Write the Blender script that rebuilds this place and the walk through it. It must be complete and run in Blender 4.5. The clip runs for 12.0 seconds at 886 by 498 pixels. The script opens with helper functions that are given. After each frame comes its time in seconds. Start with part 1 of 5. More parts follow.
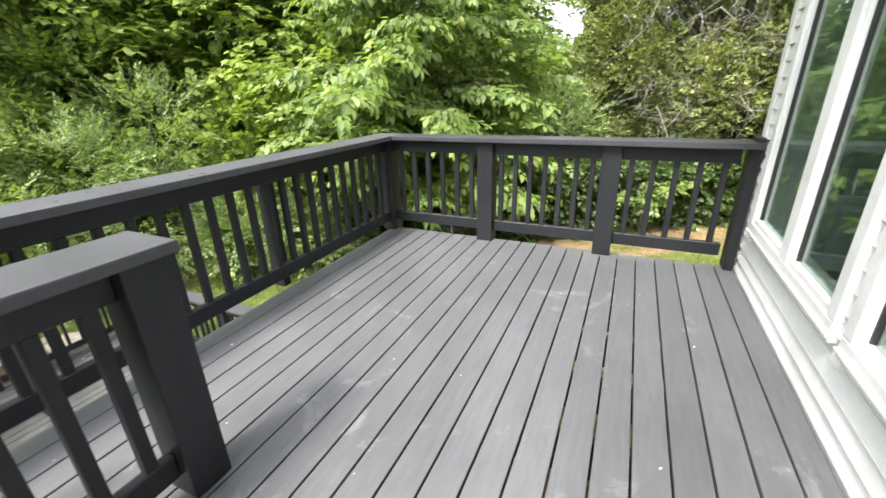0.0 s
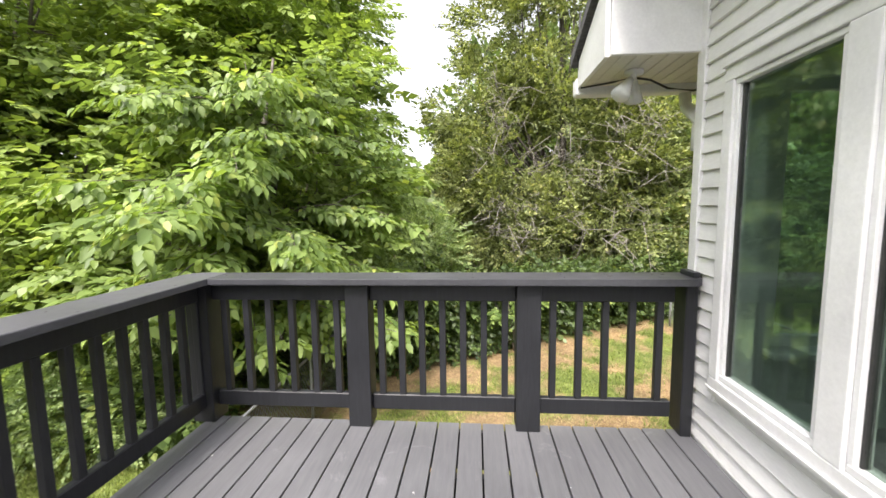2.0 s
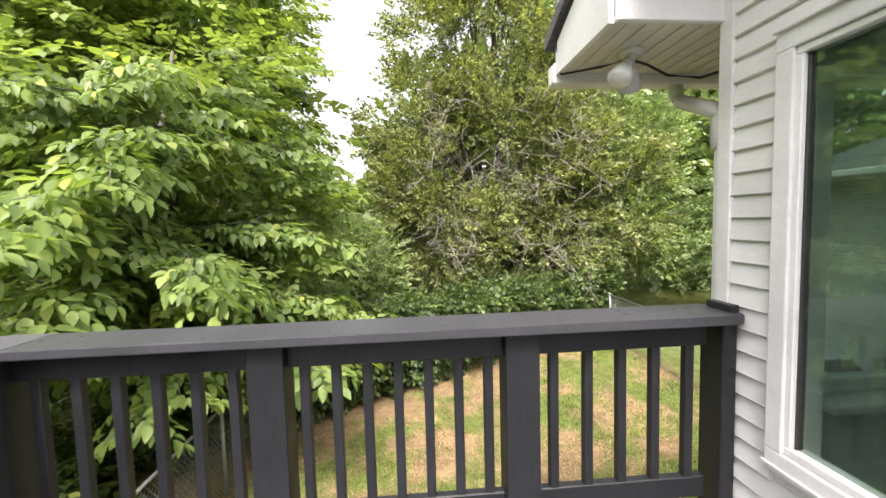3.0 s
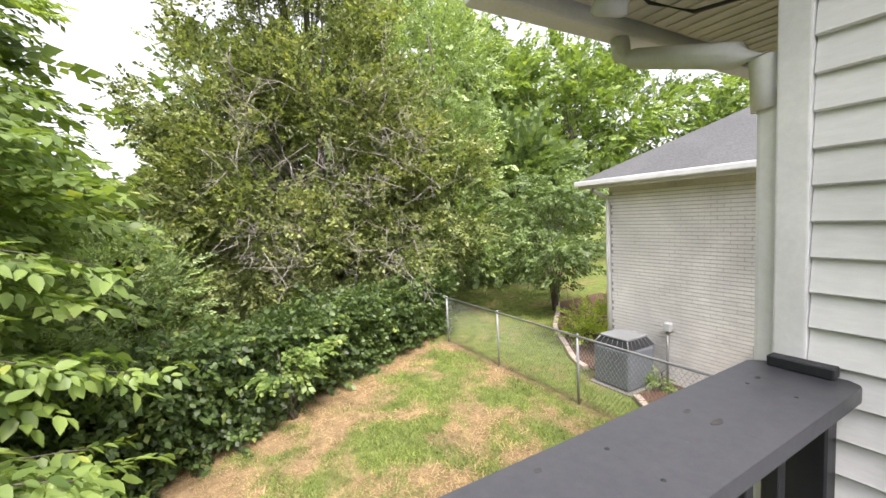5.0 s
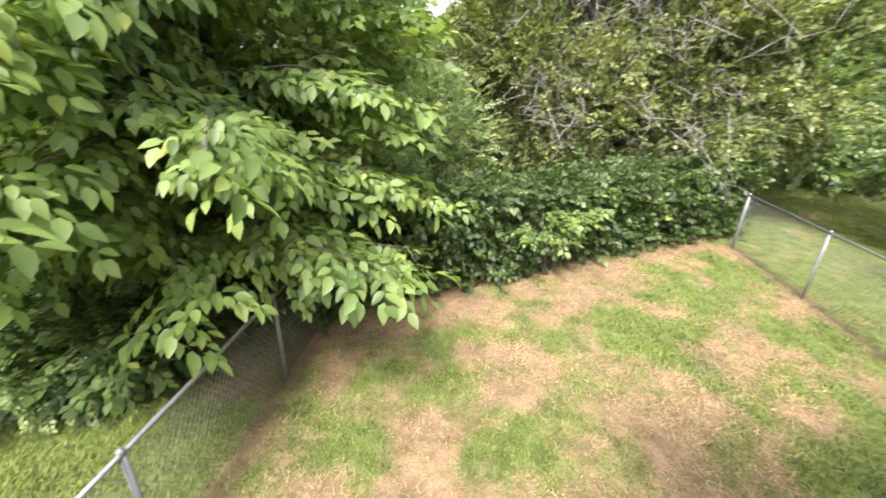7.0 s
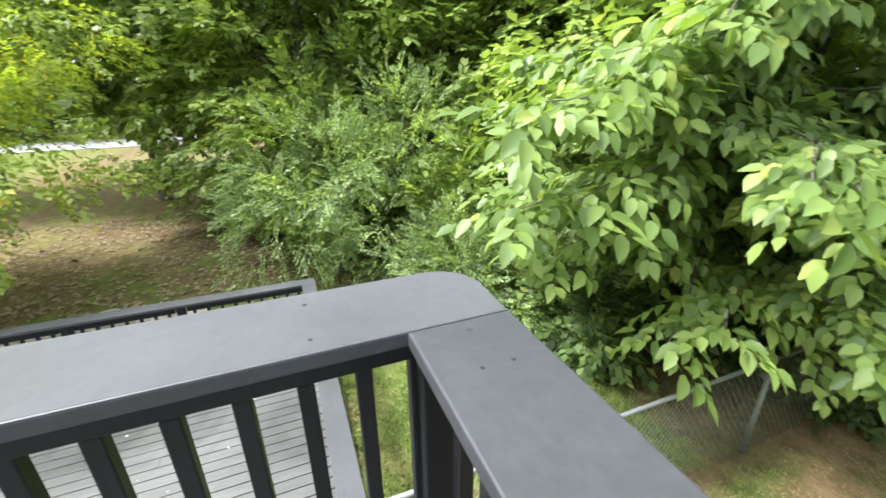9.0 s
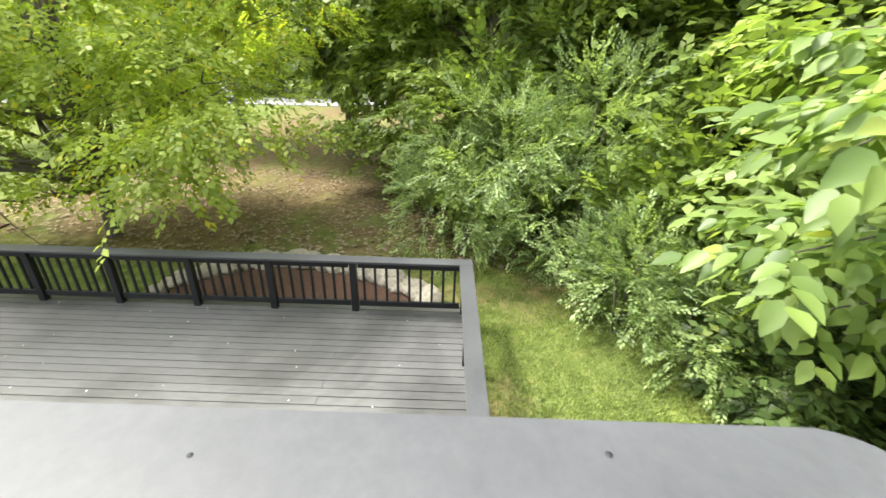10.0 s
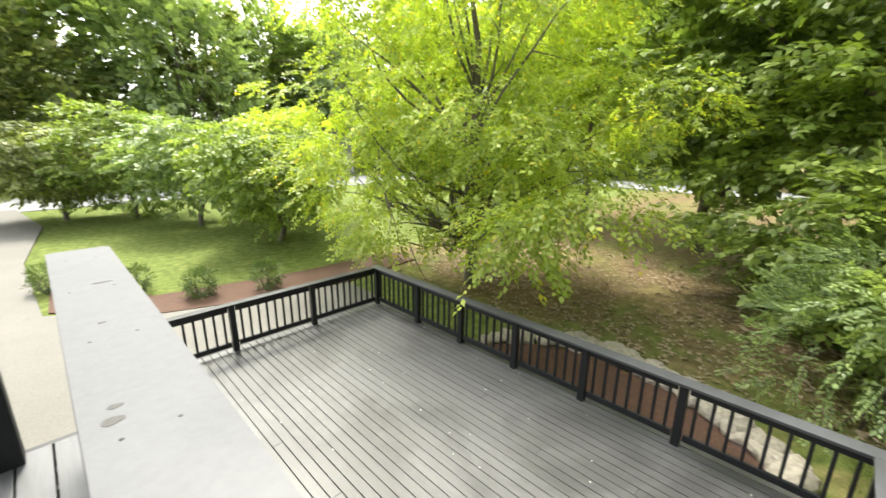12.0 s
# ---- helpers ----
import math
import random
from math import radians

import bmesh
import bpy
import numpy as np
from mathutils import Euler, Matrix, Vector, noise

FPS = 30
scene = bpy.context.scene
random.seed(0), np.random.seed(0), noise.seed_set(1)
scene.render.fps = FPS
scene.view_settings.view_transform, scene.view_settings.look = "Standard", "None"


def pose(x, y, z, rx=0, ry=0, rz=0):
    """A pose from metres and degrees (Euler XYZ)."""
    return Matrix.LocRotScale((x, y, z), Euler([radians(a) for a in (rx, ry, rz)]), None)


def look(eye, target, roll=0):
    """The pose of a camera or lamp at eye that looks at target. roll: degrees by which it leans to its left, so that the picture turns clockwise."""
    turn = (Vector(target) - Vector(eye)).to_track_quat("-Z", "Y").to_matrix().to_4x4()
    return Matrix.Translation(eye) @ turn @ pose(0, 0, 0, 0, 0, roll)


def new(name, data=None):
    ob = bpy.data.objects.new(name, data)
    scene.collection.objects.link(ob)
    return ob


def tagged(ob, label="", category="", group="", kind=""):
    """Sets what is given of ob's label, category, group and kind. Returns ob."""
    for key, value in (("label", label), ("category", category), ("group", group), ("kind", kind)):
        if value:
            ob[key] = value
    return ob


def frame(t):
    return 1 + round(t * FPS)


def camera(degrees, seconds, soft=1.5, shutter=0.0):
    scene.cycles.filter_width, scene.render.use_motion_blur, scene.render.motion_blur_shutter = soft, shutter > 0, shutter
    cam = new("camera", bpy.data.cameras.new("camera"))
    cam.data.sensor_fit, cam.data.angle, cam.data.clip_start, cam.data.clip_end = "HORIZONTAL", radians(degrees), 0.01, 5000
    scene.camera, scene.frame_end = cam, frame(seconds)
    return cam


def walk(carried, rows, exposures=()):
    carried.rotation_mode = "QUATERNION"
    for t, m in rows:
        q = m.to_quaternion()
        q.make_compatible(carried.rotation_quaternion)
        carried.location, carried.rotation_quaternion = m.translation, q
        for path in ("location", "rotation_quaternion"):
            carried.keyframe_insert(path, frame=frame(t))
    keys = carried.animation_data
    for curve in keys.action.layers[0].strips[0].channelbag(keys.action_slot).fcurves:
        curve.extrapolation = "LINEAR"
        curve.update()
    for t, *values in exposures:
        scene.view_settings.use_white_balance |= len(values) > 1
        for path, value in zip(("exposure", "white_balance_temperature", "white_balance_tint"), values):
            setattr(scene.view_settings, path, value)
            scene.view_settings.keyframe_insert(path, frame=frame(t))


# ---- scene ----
cam = camera(95.2, 12.0, shutter=0.2)
PATH = [
    (0, (-0.8, -3.309, 1.293), (-1.583, -1.62, 0.561), -1.7),
    (0.5, (-0.856, -3.157, 1.258), (-1.418, -1.338, 0.645), -1.2),
    (1, (-0.94, -2.898, 1.297), (-1.398, -1.008, 0.829), -0.5),
    (1.5, (-1.08, -2.626, 1.314), (-1.399, -0.679, 0.987), -0.4),
    (2, (-1.214, -2.271, 1.323), (-1.38, -0.289, 1.111), -0.8),
    (2.5, (-1.336, -1.897, 1.318), (-1.336, 0.098, 1.171), -1.2),
    (4.3, (-1.365, -0.70, 1.370), (-0.705, 1.181, 1.222), -2.2),
    (4.5, (-1.351, -0.576, 1.363), (-0.587, 1.268, 1.221), -2.4),
    (5, (-1.339, -0.365, 1.366), (-0.349, 1.365, 1.206), -2.8),
    (5.5, (-1.256, -0.207, 1.338), (-0.216, 1.488, 1.114), -2.0),
    (6, (-1.335, -0.085, 1.375), (-0.464, 1.676, 1.008), -0.3),
    (6.5, (-1.493, 0.01, 1.392), (-1.095, 1.872, 0.781), 1.6),
    (6.9, (-1.587, 0.012, 1.381), (-1.642, 1.858, 0.614), 1.9),
    (7, (-1.617, 0.039, 1.379), (-1.784, 1.862, 0.573), 2.0),
    (7.5, (-1.82, 0.064, 1.399), (-2.464, 1.713, 0.468), 2.1),
    (7.7, (-1.881, 0.037, 1.399), (-2.697, 1.603, 0.459), 1.4),
    (9.3, (-2.241, -0.297, 1.377), (-4.041, 0.147, 0.629), 0.3),
    (9.5, (-2.357, -0.338, 1.379), (-4.175, -0.037, 0.601), 1.0),
    (10, (-2.612, -0.469, 1.393), (-4.425, -0.471, 0.547), 1.9),
    (10.5, (-2.757, -0.564, 1.469), (-4.534, -0.87, 0.603), 1.8),
    (11, (-2.862, -0.605, 1.466), (-4.577, -1.264, 0.675), 1.6),
    (11.5, (-2.915, -0.667, 1.502), (-4.5, -1.684, 0.827), 1.0),
    (12, (-2.829, -0.875, 1.497), (-4.196, -2.237, 0.972), 0.5),
]
SKY_STRENGTH, SUN_STRENGTH = 0.15, 1.45
EXPOSURES = [(0.0, 1.97, 6400, 10), (1.5, 1.84, 6450, 13), (2.5, 1.84, 6600, 17), (4.5, 1.80, 6500, 18), (5.5, 1.69, 6350, 15), (6.0, 1.70, 6250, 16), (6.5, 1.88, 6300, 18), (7.0, 2.0, 6200, 18), (7.5, 1.88, 5300, 14), (9.5, 2.22, 6400, 6), (10.5, 2.1, 6600, 6), (12.0, 2.0, 6700, 5)]
walk(cam, [(t, look(e, g, r)) for t, e, g, r in PATH], EXPOSURES)

# ---- sky and sun ----
SUN = Vector((-0.15, -0.62, 1.0)).normalized()
world = bpy.data.worlds.new("overcast_sky")
scene.world = world
world.use_nodes = True
wn = world.node_tree
sky = wn.nodes.new("ShaderNodeTexSky")
sky.sky_type = "NISHITA"
sky.sun_disc = False
sky.sun_elevation = math.asin(SUN.z)
sky.sun_rotation = math.atan2(SUN.x, SUN.y)
sky.air_density, sky.dust_density, sky.ozone_density = 1.0, 4.0, 1.0
haze = wn.nodes.new("ShaderNodeHueSaturation")
haze.inputs["Saturation"].default_value = 0.16
wn.links.new(sky.outputs[0], haze.inputs["Color"])
wn.links.new(haze.outputs[0], wn.nodes["Background"].inputs["Color"])
wn.nodes["Background"].inputs["Strength"].default_value = SKY_STRENGTH
sun_data = bpy.data.lights.new("sun", "SUN")
sun_data.energy, sun_data.angle, sun_data.color = SUN_STRENGTH, radians(10), (1.0, 0.94, 0.82)
sun = new("sun", sun_data)
sun.matrix_world = look(SUN * 40, (0, 0, 0))


# ---- materials ----
def node(nt, kind, **inputs):
    n = nt.nodes.new(kind)
    for key, value in inputs.items():
        n.inputs[key.replace("_", " ")].default_value = value
    return n


def rgba(c):
    return (c[0], c[1], c[2], 1.0)


def ramp(nt, source, stops):
    r = nt.nodes.new("ShaderNodeValToRGB")
    while len(r.color_ramp.elements) < len(stops):
        r.color_ramp.elements.new(0.5)
    for e, (p, c) in zip(r.color_ramp.elements, stops):
        e.position, e.color = p, rgba(c)
    nt.links.new(source, r.inputs[0])
    return r.outputs[0]


def mixed(nt, factor, a, b, blend="MIX"):
    m = nt.nodes.new("ShaderNodeMix")
    m.data_type, m.blend_type = "RGBA", blend
    for value, socket in ((factor, m.inputs[0]), (a, m.inputs[6]), (b, m.inputs[7])):
        if isinstance(value, bpy.types.NodeSocket):
            nt.links.new(value, socket)
        else:
            socket.default_value = value if isinstance(value, float) else rgba(value)
    return m.outputs[2]


def surface(name, dark, light, rough=0.6, grain=40.0, stretch=(1, 1, 1), patch=1.2, stain=None, stain_from=0.62,
            bump=0.15, by_object=0.12, metal=0.0, spec=0.5, tone=(0.8, 1.12), tone_at=(0.3, 0.7)):
    """Two scales of noise over a base colour, with wear, relief and a shift from piece to piece."""
    m = bpy.data.materials.new(name)
    m.use_nodes = True
    nt = m.node_tree
    b = nt.nodes["Principled BSDF"]
    b.inputs["Metallic"].default_value = metal
    b.inputs["Specular IOR Level"].default_value = spec
    geo = nt.nodes.new("ShaderNodeNewGeometry")
    scale = nt.nodes.new("ShaderNodeVectorMath")
    scale.operation = "MULTIPLY"
    scale.inputs[1].default_value = stretch
    nt.links.new(geo.outputs["Position"], scale.inputs[0])
    fine = node(nt, "ShaderNodeTexNoise", Scale=grain, Detail=6.0, Roughness=0.65)
    nt.links.new(scale.outputs[0], fine.inputs["Vector"])
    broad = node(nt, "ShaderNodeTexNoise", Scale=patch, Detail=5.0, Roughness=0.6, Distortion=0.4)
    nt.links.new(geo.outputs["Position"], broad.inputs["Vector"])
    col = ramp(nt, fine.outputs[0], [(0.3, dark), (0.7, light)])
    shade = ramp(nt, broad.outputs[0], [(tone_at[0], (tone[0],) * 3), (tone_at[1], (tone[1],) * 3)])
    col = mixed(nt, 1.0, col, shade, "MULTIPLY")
    if by_object:
        info = nt.nodes.new("ShaderNodeObjectInfo")
        own = ramp(nt, info.outputs["Random"], [(0.0, (1 - by_object,) * 3), (1.0, (1 + by_object,) * 3)])
        col = mixed(nt, 1.0, col, own, "MULTIPLY")
    if stain:
        spots = node(nt, "ShaderNodeTexNoise", Scale=patch * 2.7, Detail=8.0, Roughness=0.7, Distortion=0.8)
        nt.links.new(geo.outputs["Position"], spots.inputs["Vector"])
        mask = ramp(nt, spots.outputs[0], [(stain_from, (0, 0, 0)), (stain_from + 0.12, (0.75, 0.75, 0.75))])
        col = mixed(nt, mask, col, stain)
    nt.links.new(col, b.inputs["Base Color"])
    b.inputs["Roughness"].default_value = rough
    rr = ramp(nt, broad.outputs[0], [(0.3, (rough - 0.1,) * 3), (0.7, (min(1, rough + 0.12),) * 3)])
    nt.links.new(rr, b.inputs["Roughness"])
    if bump:
        bp = node(nt, "ShaderNodeBump", Strength=bump, Distance=0.004)
        nt.links.new(fine.outputs[0], bp.inputs["Height"])
        nt.links.new(bp.outputs[0], b.inputs["Normal"])
    return m


def leaf_material(name, dark, light, tip, glow=0.32, rough=0.45, patch=0.7):
    """Leaves: a shift of hue leaf by leaf and bough by bough, and light that passes through."""
    m = bpy.data.materials.new(name)
    m.use_nodes = True
    nt = m.node_tree
    b = nt.nodes["Principled BSDF"]
    geo = nt.nodes.new("ShaderNodeNewGeometry")
    col = ramp(nt, geo.outputs["Random Per Island"], [(0.0, dark), (0.6, light), (0.93, light), (1.0, tip)])
    broad = node(nt, "ShaderNodeTexNoise", Scale=patch, Detail=3.0, Roughness=0.6)
    nt.links.new(geo.outputs["Position"], broad.inputs["Vector"])
    tone = ramp(nt, broad.outputs[0], [(0.3, (0.62, 0.66, 0.62)), (0.7, (1.3, 1.25, 1.1))])
    col = mixed(nt, 1.0, col, tone, "MULTIPLY")
    nt.links.new(col, b.inputs["Base Color"])
    b.inputs["Roughness"].default_value = rough
    b.inputs["Specular IOR Level"].default_value = 0.45
    tr = nt.nodes.new("ShaderNodeBsdfTranslucent")
    warm = mixed(nt, 1.0, col, (1.25, 1.3, 0.55), "MULTIPLY")
    nt.links.new(warm, tr.inputs["Color"])
    mix = nt.nodes.new("ShaderNodeMixShader")
    mix.inputs[0].default_value = glow
    nt.links.new(b.outputs[0], mix.inputs[1])
    nt.links.new(tr.outputs[0], mix.inputs[2])
    nt.links.new(mix.outputs[0], nt.nodes["Material Output"].inputs["Surface"])
    return m


def glass_material(name, tint, rough=0.02):
    m = bpy.data.materials.new(name)
    m.use_nodes = True
    nt = m.node_tree
    clear = node(nt, "ShaderNodeBsdfTransparent", Color=rgba(tint))
    gloss = node(nt, "ShaderNodeBsdfGlossy", Roughness=rough, Color=(0.9, 0.96, 0.93, 1))
    facing = node(nt, "ShaderNodeLayerWeight", Blend=0.5)
    steep = nt.nodes.new("ShaderNodeMath")
    steep.operation = "POWER"
    steep.inputs[1].default_value = 4.0
    nt.links.new(facing.outputs["Facing"], steep.inputs[0])
    fres = nt.nodes.new("ShaderNodeMath")
    fres.operation, fres.use_clamp = "MULTIPLY_ADD", True
    nt.links.new(steep.outputs[0], fres.inputs[0])
    fres.inputs[1].default_value, fres.inputs[2].default_value = 0.85, 0.09
    wob = node(nt, "ShaderNodeTexNoise", Scale=1.3, Detail=1.0)
    bp = node(nt, "ShaderNodeBump", Strength=0.05, Distance=0.05)
    nt.links.new(wob.outputs[0], bp.inputs["Height"])
    nt.links.new(bp.outputs[0], gloss.inputs["Normal"])
    mix = nt.nodes.new("ShaderNodeMixShader")
    nt.links.new(fres.outputs[0], mix.inputs[0])
    nt.links.new(clear.outputs[0], mix.inputs[1])
    nt.links.new(gloss.outputs[0], mix.inputs[2])
    # Faint diffuse haze, added so the panes read lighter than the dark room.
    pale_haze = node(nt, "ShaderNodeBsdfDiffuse", Color=(0.26, 0.36, 0.31, 1))
    film = nt.nodes.new("ShaderNodeMixShader")
    film.inputs[0].default_value = 0.035
    nt.links.new(mix.outputs[0], film.inputs[1])
    nt.links.new(pale_haze.outputs[0], film.inputs[2])
    nt.links.new(film.outputs[0], nt.nodes["Material Output"].inputs["Surface"])
    return m


DECK = surface("deck_paint", (0.102, 0.104, 0.112), (0.132, 0.134, 0.143), 0.48, 45, (1, 0.10, 1), 1.1, (0.25, 0.25, 0.265), 0.595, 0.2, 0.09)
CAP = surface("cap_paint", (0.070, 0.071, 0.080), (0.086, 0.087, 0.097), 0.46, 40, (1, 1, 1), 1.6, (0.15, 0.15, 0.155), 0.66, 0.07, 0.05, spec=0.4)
# The cap paint again, darkened to carry the shade beside the house wall.
CAP_SHADED = surface("shaded_cap_paint", (0.046, 0.047, 0.055), (0.062, 0.063, 0.072), 0.44, 40, (1, 1, 1), 1.6, (0.13, 0.13, 0.135), 0.68, 0.07, 0.05, spec=0.5)
KNOT = surface("dark_knot", (0.028, 0.026, 0.026), (0.07, 0.066, 0.064), 0.7, 60, bump=0.2)
RAIL = surface("rail_paint", (0.009, 0.010, 0.0125), (0.0165, 0.0175, 0.022), 0.5, 70, (1, 1, 0.12), 2.0, (0.10, 0.10, 0.105), 0.72, 0.3, 0.12)
# Strong broad tone paints in tree-shadow dapples; the pale stains are the boards' own.
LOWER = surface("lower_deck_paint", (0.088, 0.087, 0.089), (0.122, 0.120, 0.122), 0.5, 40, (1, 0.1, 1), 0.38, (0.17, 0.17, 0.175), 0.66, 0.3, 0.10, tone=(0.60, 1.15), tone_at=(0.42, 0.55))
SIDING = surface("white_vinyl", (0.70, 0.70, 0.70), (0.78, 0.78, 0.78), 0.42, 90, (1, 0.2, 1), 1.1, (0.60, 0.60, 0.58), 0.72, 0.12, 0.04)
TRIM = surface("white_trim", (0.74, 0.74, 0.75), (0.82, 0.82, 0.83), 0.38, 60, (1, 1, 1), 1.4, (0.60, 0.61, 0.60), 0.74, 0.06, 0.03)
SOFFIT = surface("soffit_paint", (0.62, 0.60, 0.55), (0.72, 0.70, 0.65), 0.55, 30, (1, 1, 1), 1.2, None, 0.6, 0.1, 0.03)
FRAME_DARK = surface("black_gasket", (0.02, 0.02, 0.02), (0.04, 0.04, 0.04), 0.5, 80, bump=0.0)
ROOM = surface("room_wall", (0.42, 0.46, 0.43), (0.50, 0.54, 0.51), 0.8, 20, patch=0.8, bump=0.05)
ROOM_FLOOR = surface("room_floor", (0.16, 0.15, 0.14), (0.24, 0.22, 0.21), 0.4, 18, (1, 0.1, 1), 1.0, bump=0.1)
BRICK = surface("white_brick", (0.80, 0.78, 0.76), (0.90, 0.88, 0.86), 0.75, 60, (1, 1, 1), 0.8, (0.70, 0.64, 0.61), 0.66, 0.4, 0.05)
MORTAR = surface("pinkish_mortar", (0.40, 0.365, 0.35), (0.52, 0.48, 0.46), 0.9, 50, bump=0.3)
SHINGLE = surface("grey_shingles", (0.06, 0.061, 0.064), (0.135, 0.136, 0.142), 0.9, 22, (1, 1, 4), 1.6, None, 0.6, 0.7, 0.12)
METAL = surface("galvanised_steel", (0.24, 0.25, 0.26), (0.36, 0.37, 0.385), 0.45, 60, bump=0.1, metal=0.35)
AC_GREY = surface("ac_grey_paint", (0.105, 0.118, 0.135), (0.14, 0.155, 0.175), 0.5, 60, bump=0.1)
AC_TOP = surface("ac_top_paint", (0.21, 0.22, 0.23), (0.27, 0.28, 0.29), 0.5, 50, bump=0.1)
BOX_GREY = surface("meter_box_paint", (0.46, 0.47, 0.48), (0.56, 0.57, 0.58), 0.5, 50, bump=0.1)
DARK = surface("dark_gap", (0.012, 0.013, 0.014), (0.022, 0.022, 0.024), 0.7, 60, bump=0.0)
CONCRETE = surface("concrete", (0.13, 0.122, 0.111), (0.19, 0.18, 0.165), 0.85, 30, (1, 1, 1), 0.5, (0.16, 0.145, 0.125), 0.60, 0.35, 0.05)
EDGING = surface("edging_concrete", (0.36, 0.29, 0.24), (0.52, 0.44, 0.37), 0.9, 40, (1, 1, 1), 1.5, (0.62, 0.58, 0.54), 0.62, 0.5, 0.12)
ASPHALT = surface("street_asphalt", (0.26, 0.26, 0.265), (0.36, 0.36, 0.365), 0.9, 30, bump=0.3)
MULCH = surface("bark_mulch", (0.042, 0.022, 0.015), (0.145, 0.075, 0.05), 0.95, 38, (1, 1, 1), 2.5, (0.19, 0.12, 0.08), 0.62, 1.0, 0.05)
STONE = surface("pale_stone", (0.26, 0.23, 0.19), (0.46, 0.41, 0.35), 0.85, 14, (1, 1, 1), 2.0, (0.36, 0.28, 0.2), 0.64, 0.6, 0.14)
BARK = surface("grey_bark", (0.07, 0.058, 0.045), (0.20, 0.175, 0.15), 0.9, 22, (1, 1, 0.25), 1.5, (0.28, 0.27, 0.24), 0.66, 0.9, 0.1)
DEAD = surface("bare_branch", (0.22, 0.195, 0.17), (0.40, 0.37, 0.335), 0.9, 30, (1, 1, 0.4), 2.0, None, 0.6, 0.5, 0.1)
PETAL = surface("white_petal", (0.75, 0.75, 0.72), (0.85, 0.85, 0.82), 0.6, 60, bump=0.0)
BULB = surface("frosted_lamp_glass", (0.66, 0.67, 0.68), (0.76, 0.77, 0.78), 0.25, 40, bump=0.0)
CABLE = surface("black_cable", (0.012, 0.012, 0.012), (0.02, 0.02, 0.02), 0.45, 50, bump=0.0)
GLASS = glass_material("window_glass", (0.66, 0.745, 0.70))
DARK_GLASS = surface("dark_window_glass", (0.012, 0.014, 0.014), (0.02, 0.022, 0.022), 0.12, 5, bump=0.0)
FAR_WALL = surface("far_house_wall", (0.42, 0.40, 0.38), (0.52, 0.50, 0.47), 0.8, 20, bump=0.1)
CAR = surface("white_car_paint", (0.70, 0.71, 0.73), (0.76, 0.77, 0.79), 0.25, 10, bump=0.0)

BIG_LEAF = leaf_material("broad_leaves", (0.10, 0.165, 0.048), (0.25, 0.345, 0.108), (0.40, 0.45, 0.125), 0.42, 0.42, 0.7)
MID_LEAF = leaf_material("mid_leaves", (0.11, 0.16, 0.053), (0.265, 0.36, 0.125), (0.4, 0.46, 0.145), 0.4, 0.45, 0.5)
DARK_LEAF = leaf_material("dark_leaves", (0.095, 0.142, 0.062), (0.19, 0.265, 0.115), (0.27, 0.34, 0.14), 0.36, 0.45, 0.5)
OLIVE_LEAF = leaf_material("olive_leaves", (0.062, 0.082, 0.034), (0.285, 0.33, 0.135), (0.54, 0.52, 0.26), 0.36, 0.55, 0.9)
YELLOW_LEAF = leaf_material("yellow_green_leaves", (0.26, 0.355, 0.068), (0.48, 0.57, 0.13), (0.78, 0.64, 0.07), 0.46, 0.45, 0.6)
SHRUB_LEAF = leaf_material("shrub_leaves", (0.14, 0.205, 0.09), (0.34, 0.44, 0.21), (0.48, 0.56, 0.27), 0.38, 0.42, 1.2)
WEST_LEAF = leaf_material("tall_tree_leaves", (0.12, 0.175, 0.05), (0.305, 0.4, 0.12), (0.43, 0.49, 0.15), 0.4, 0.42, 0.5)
LITTER = surface("dry_leaf_litter", (0.22, 0.16, 0.10), (0.46, 0.37, 0.27), 0.9, 30, bump=0.0)
IVY_LEAF = leaf_material("hedge_leaves", (0.040, 0.068, 0.026), (0.115, 0.175, 0.06), (0.30, 0.36, 0.11), 0.34, 0.42, 1.4)


# ---- building blocks ----
def mesh_of(name, verts, faces, material, smooth=False):
    me = bpy.data.meshes.new(name)
    me.from_pydata([tuple(v) for v in verts], [], faces)
    me.materials.append(material)
    if smooth:
        me.polygons.foreach_set("use_smooth", [True] * len(me.polygons))
    me.update()
    return me


def from_bm(name, bm, material, smooth=False):
    me = bpy.data.meshes.new(name)
    bmesh.ops.recalc_face_normals(bm, faces=bm.faces)
    bm.to_mesh(me)
    bm.free()
    me.materials.append(material)
    if smooth:
        me.polygons.foreach_set("use_smooth", [True] * len(me.polygons))
    return me


def slab(name, x0, x1, y0, y1, z0, z1, material, bevel=0.004, segments=1):
    """A box with softened edges, as a mesh."""
    bm = bmesh.new()
    bmesh.ops.create_cube(bm, size=1)
    for v in bm.verts:
        v.co = Vector(((x0 + x1) / 2 + v.co.x * (x1 - x0), (y0 + y1) / 2 + v.co.y * (y1 - y0), (z0 + z1) / 2 + v.co.z * (z1 - z0)))
    if bevel:
        bmesh.ops.bevel(bm, geom=list(bm.edges), offset=bevel, segments=segments, affect="EDGES", profile=0.6)
    return from_bm(name, bm, material)


def part(name, mesh, parent=None, label="", at=None):
    ob = new(name, mesh)
    if at is not None:
        ob.matrix_basis = at
    if parent is not None:
        ob.parent = parent
    if label:
        ob["label"] = label
    return ob


def thing(name, label, category, at=(0, 0, 0), group="", kind=""):
    ob = new(name)
    ob.location = at
    ob.empty_display_size = 0.1
    return tagged(ob, label, category, group, kind)


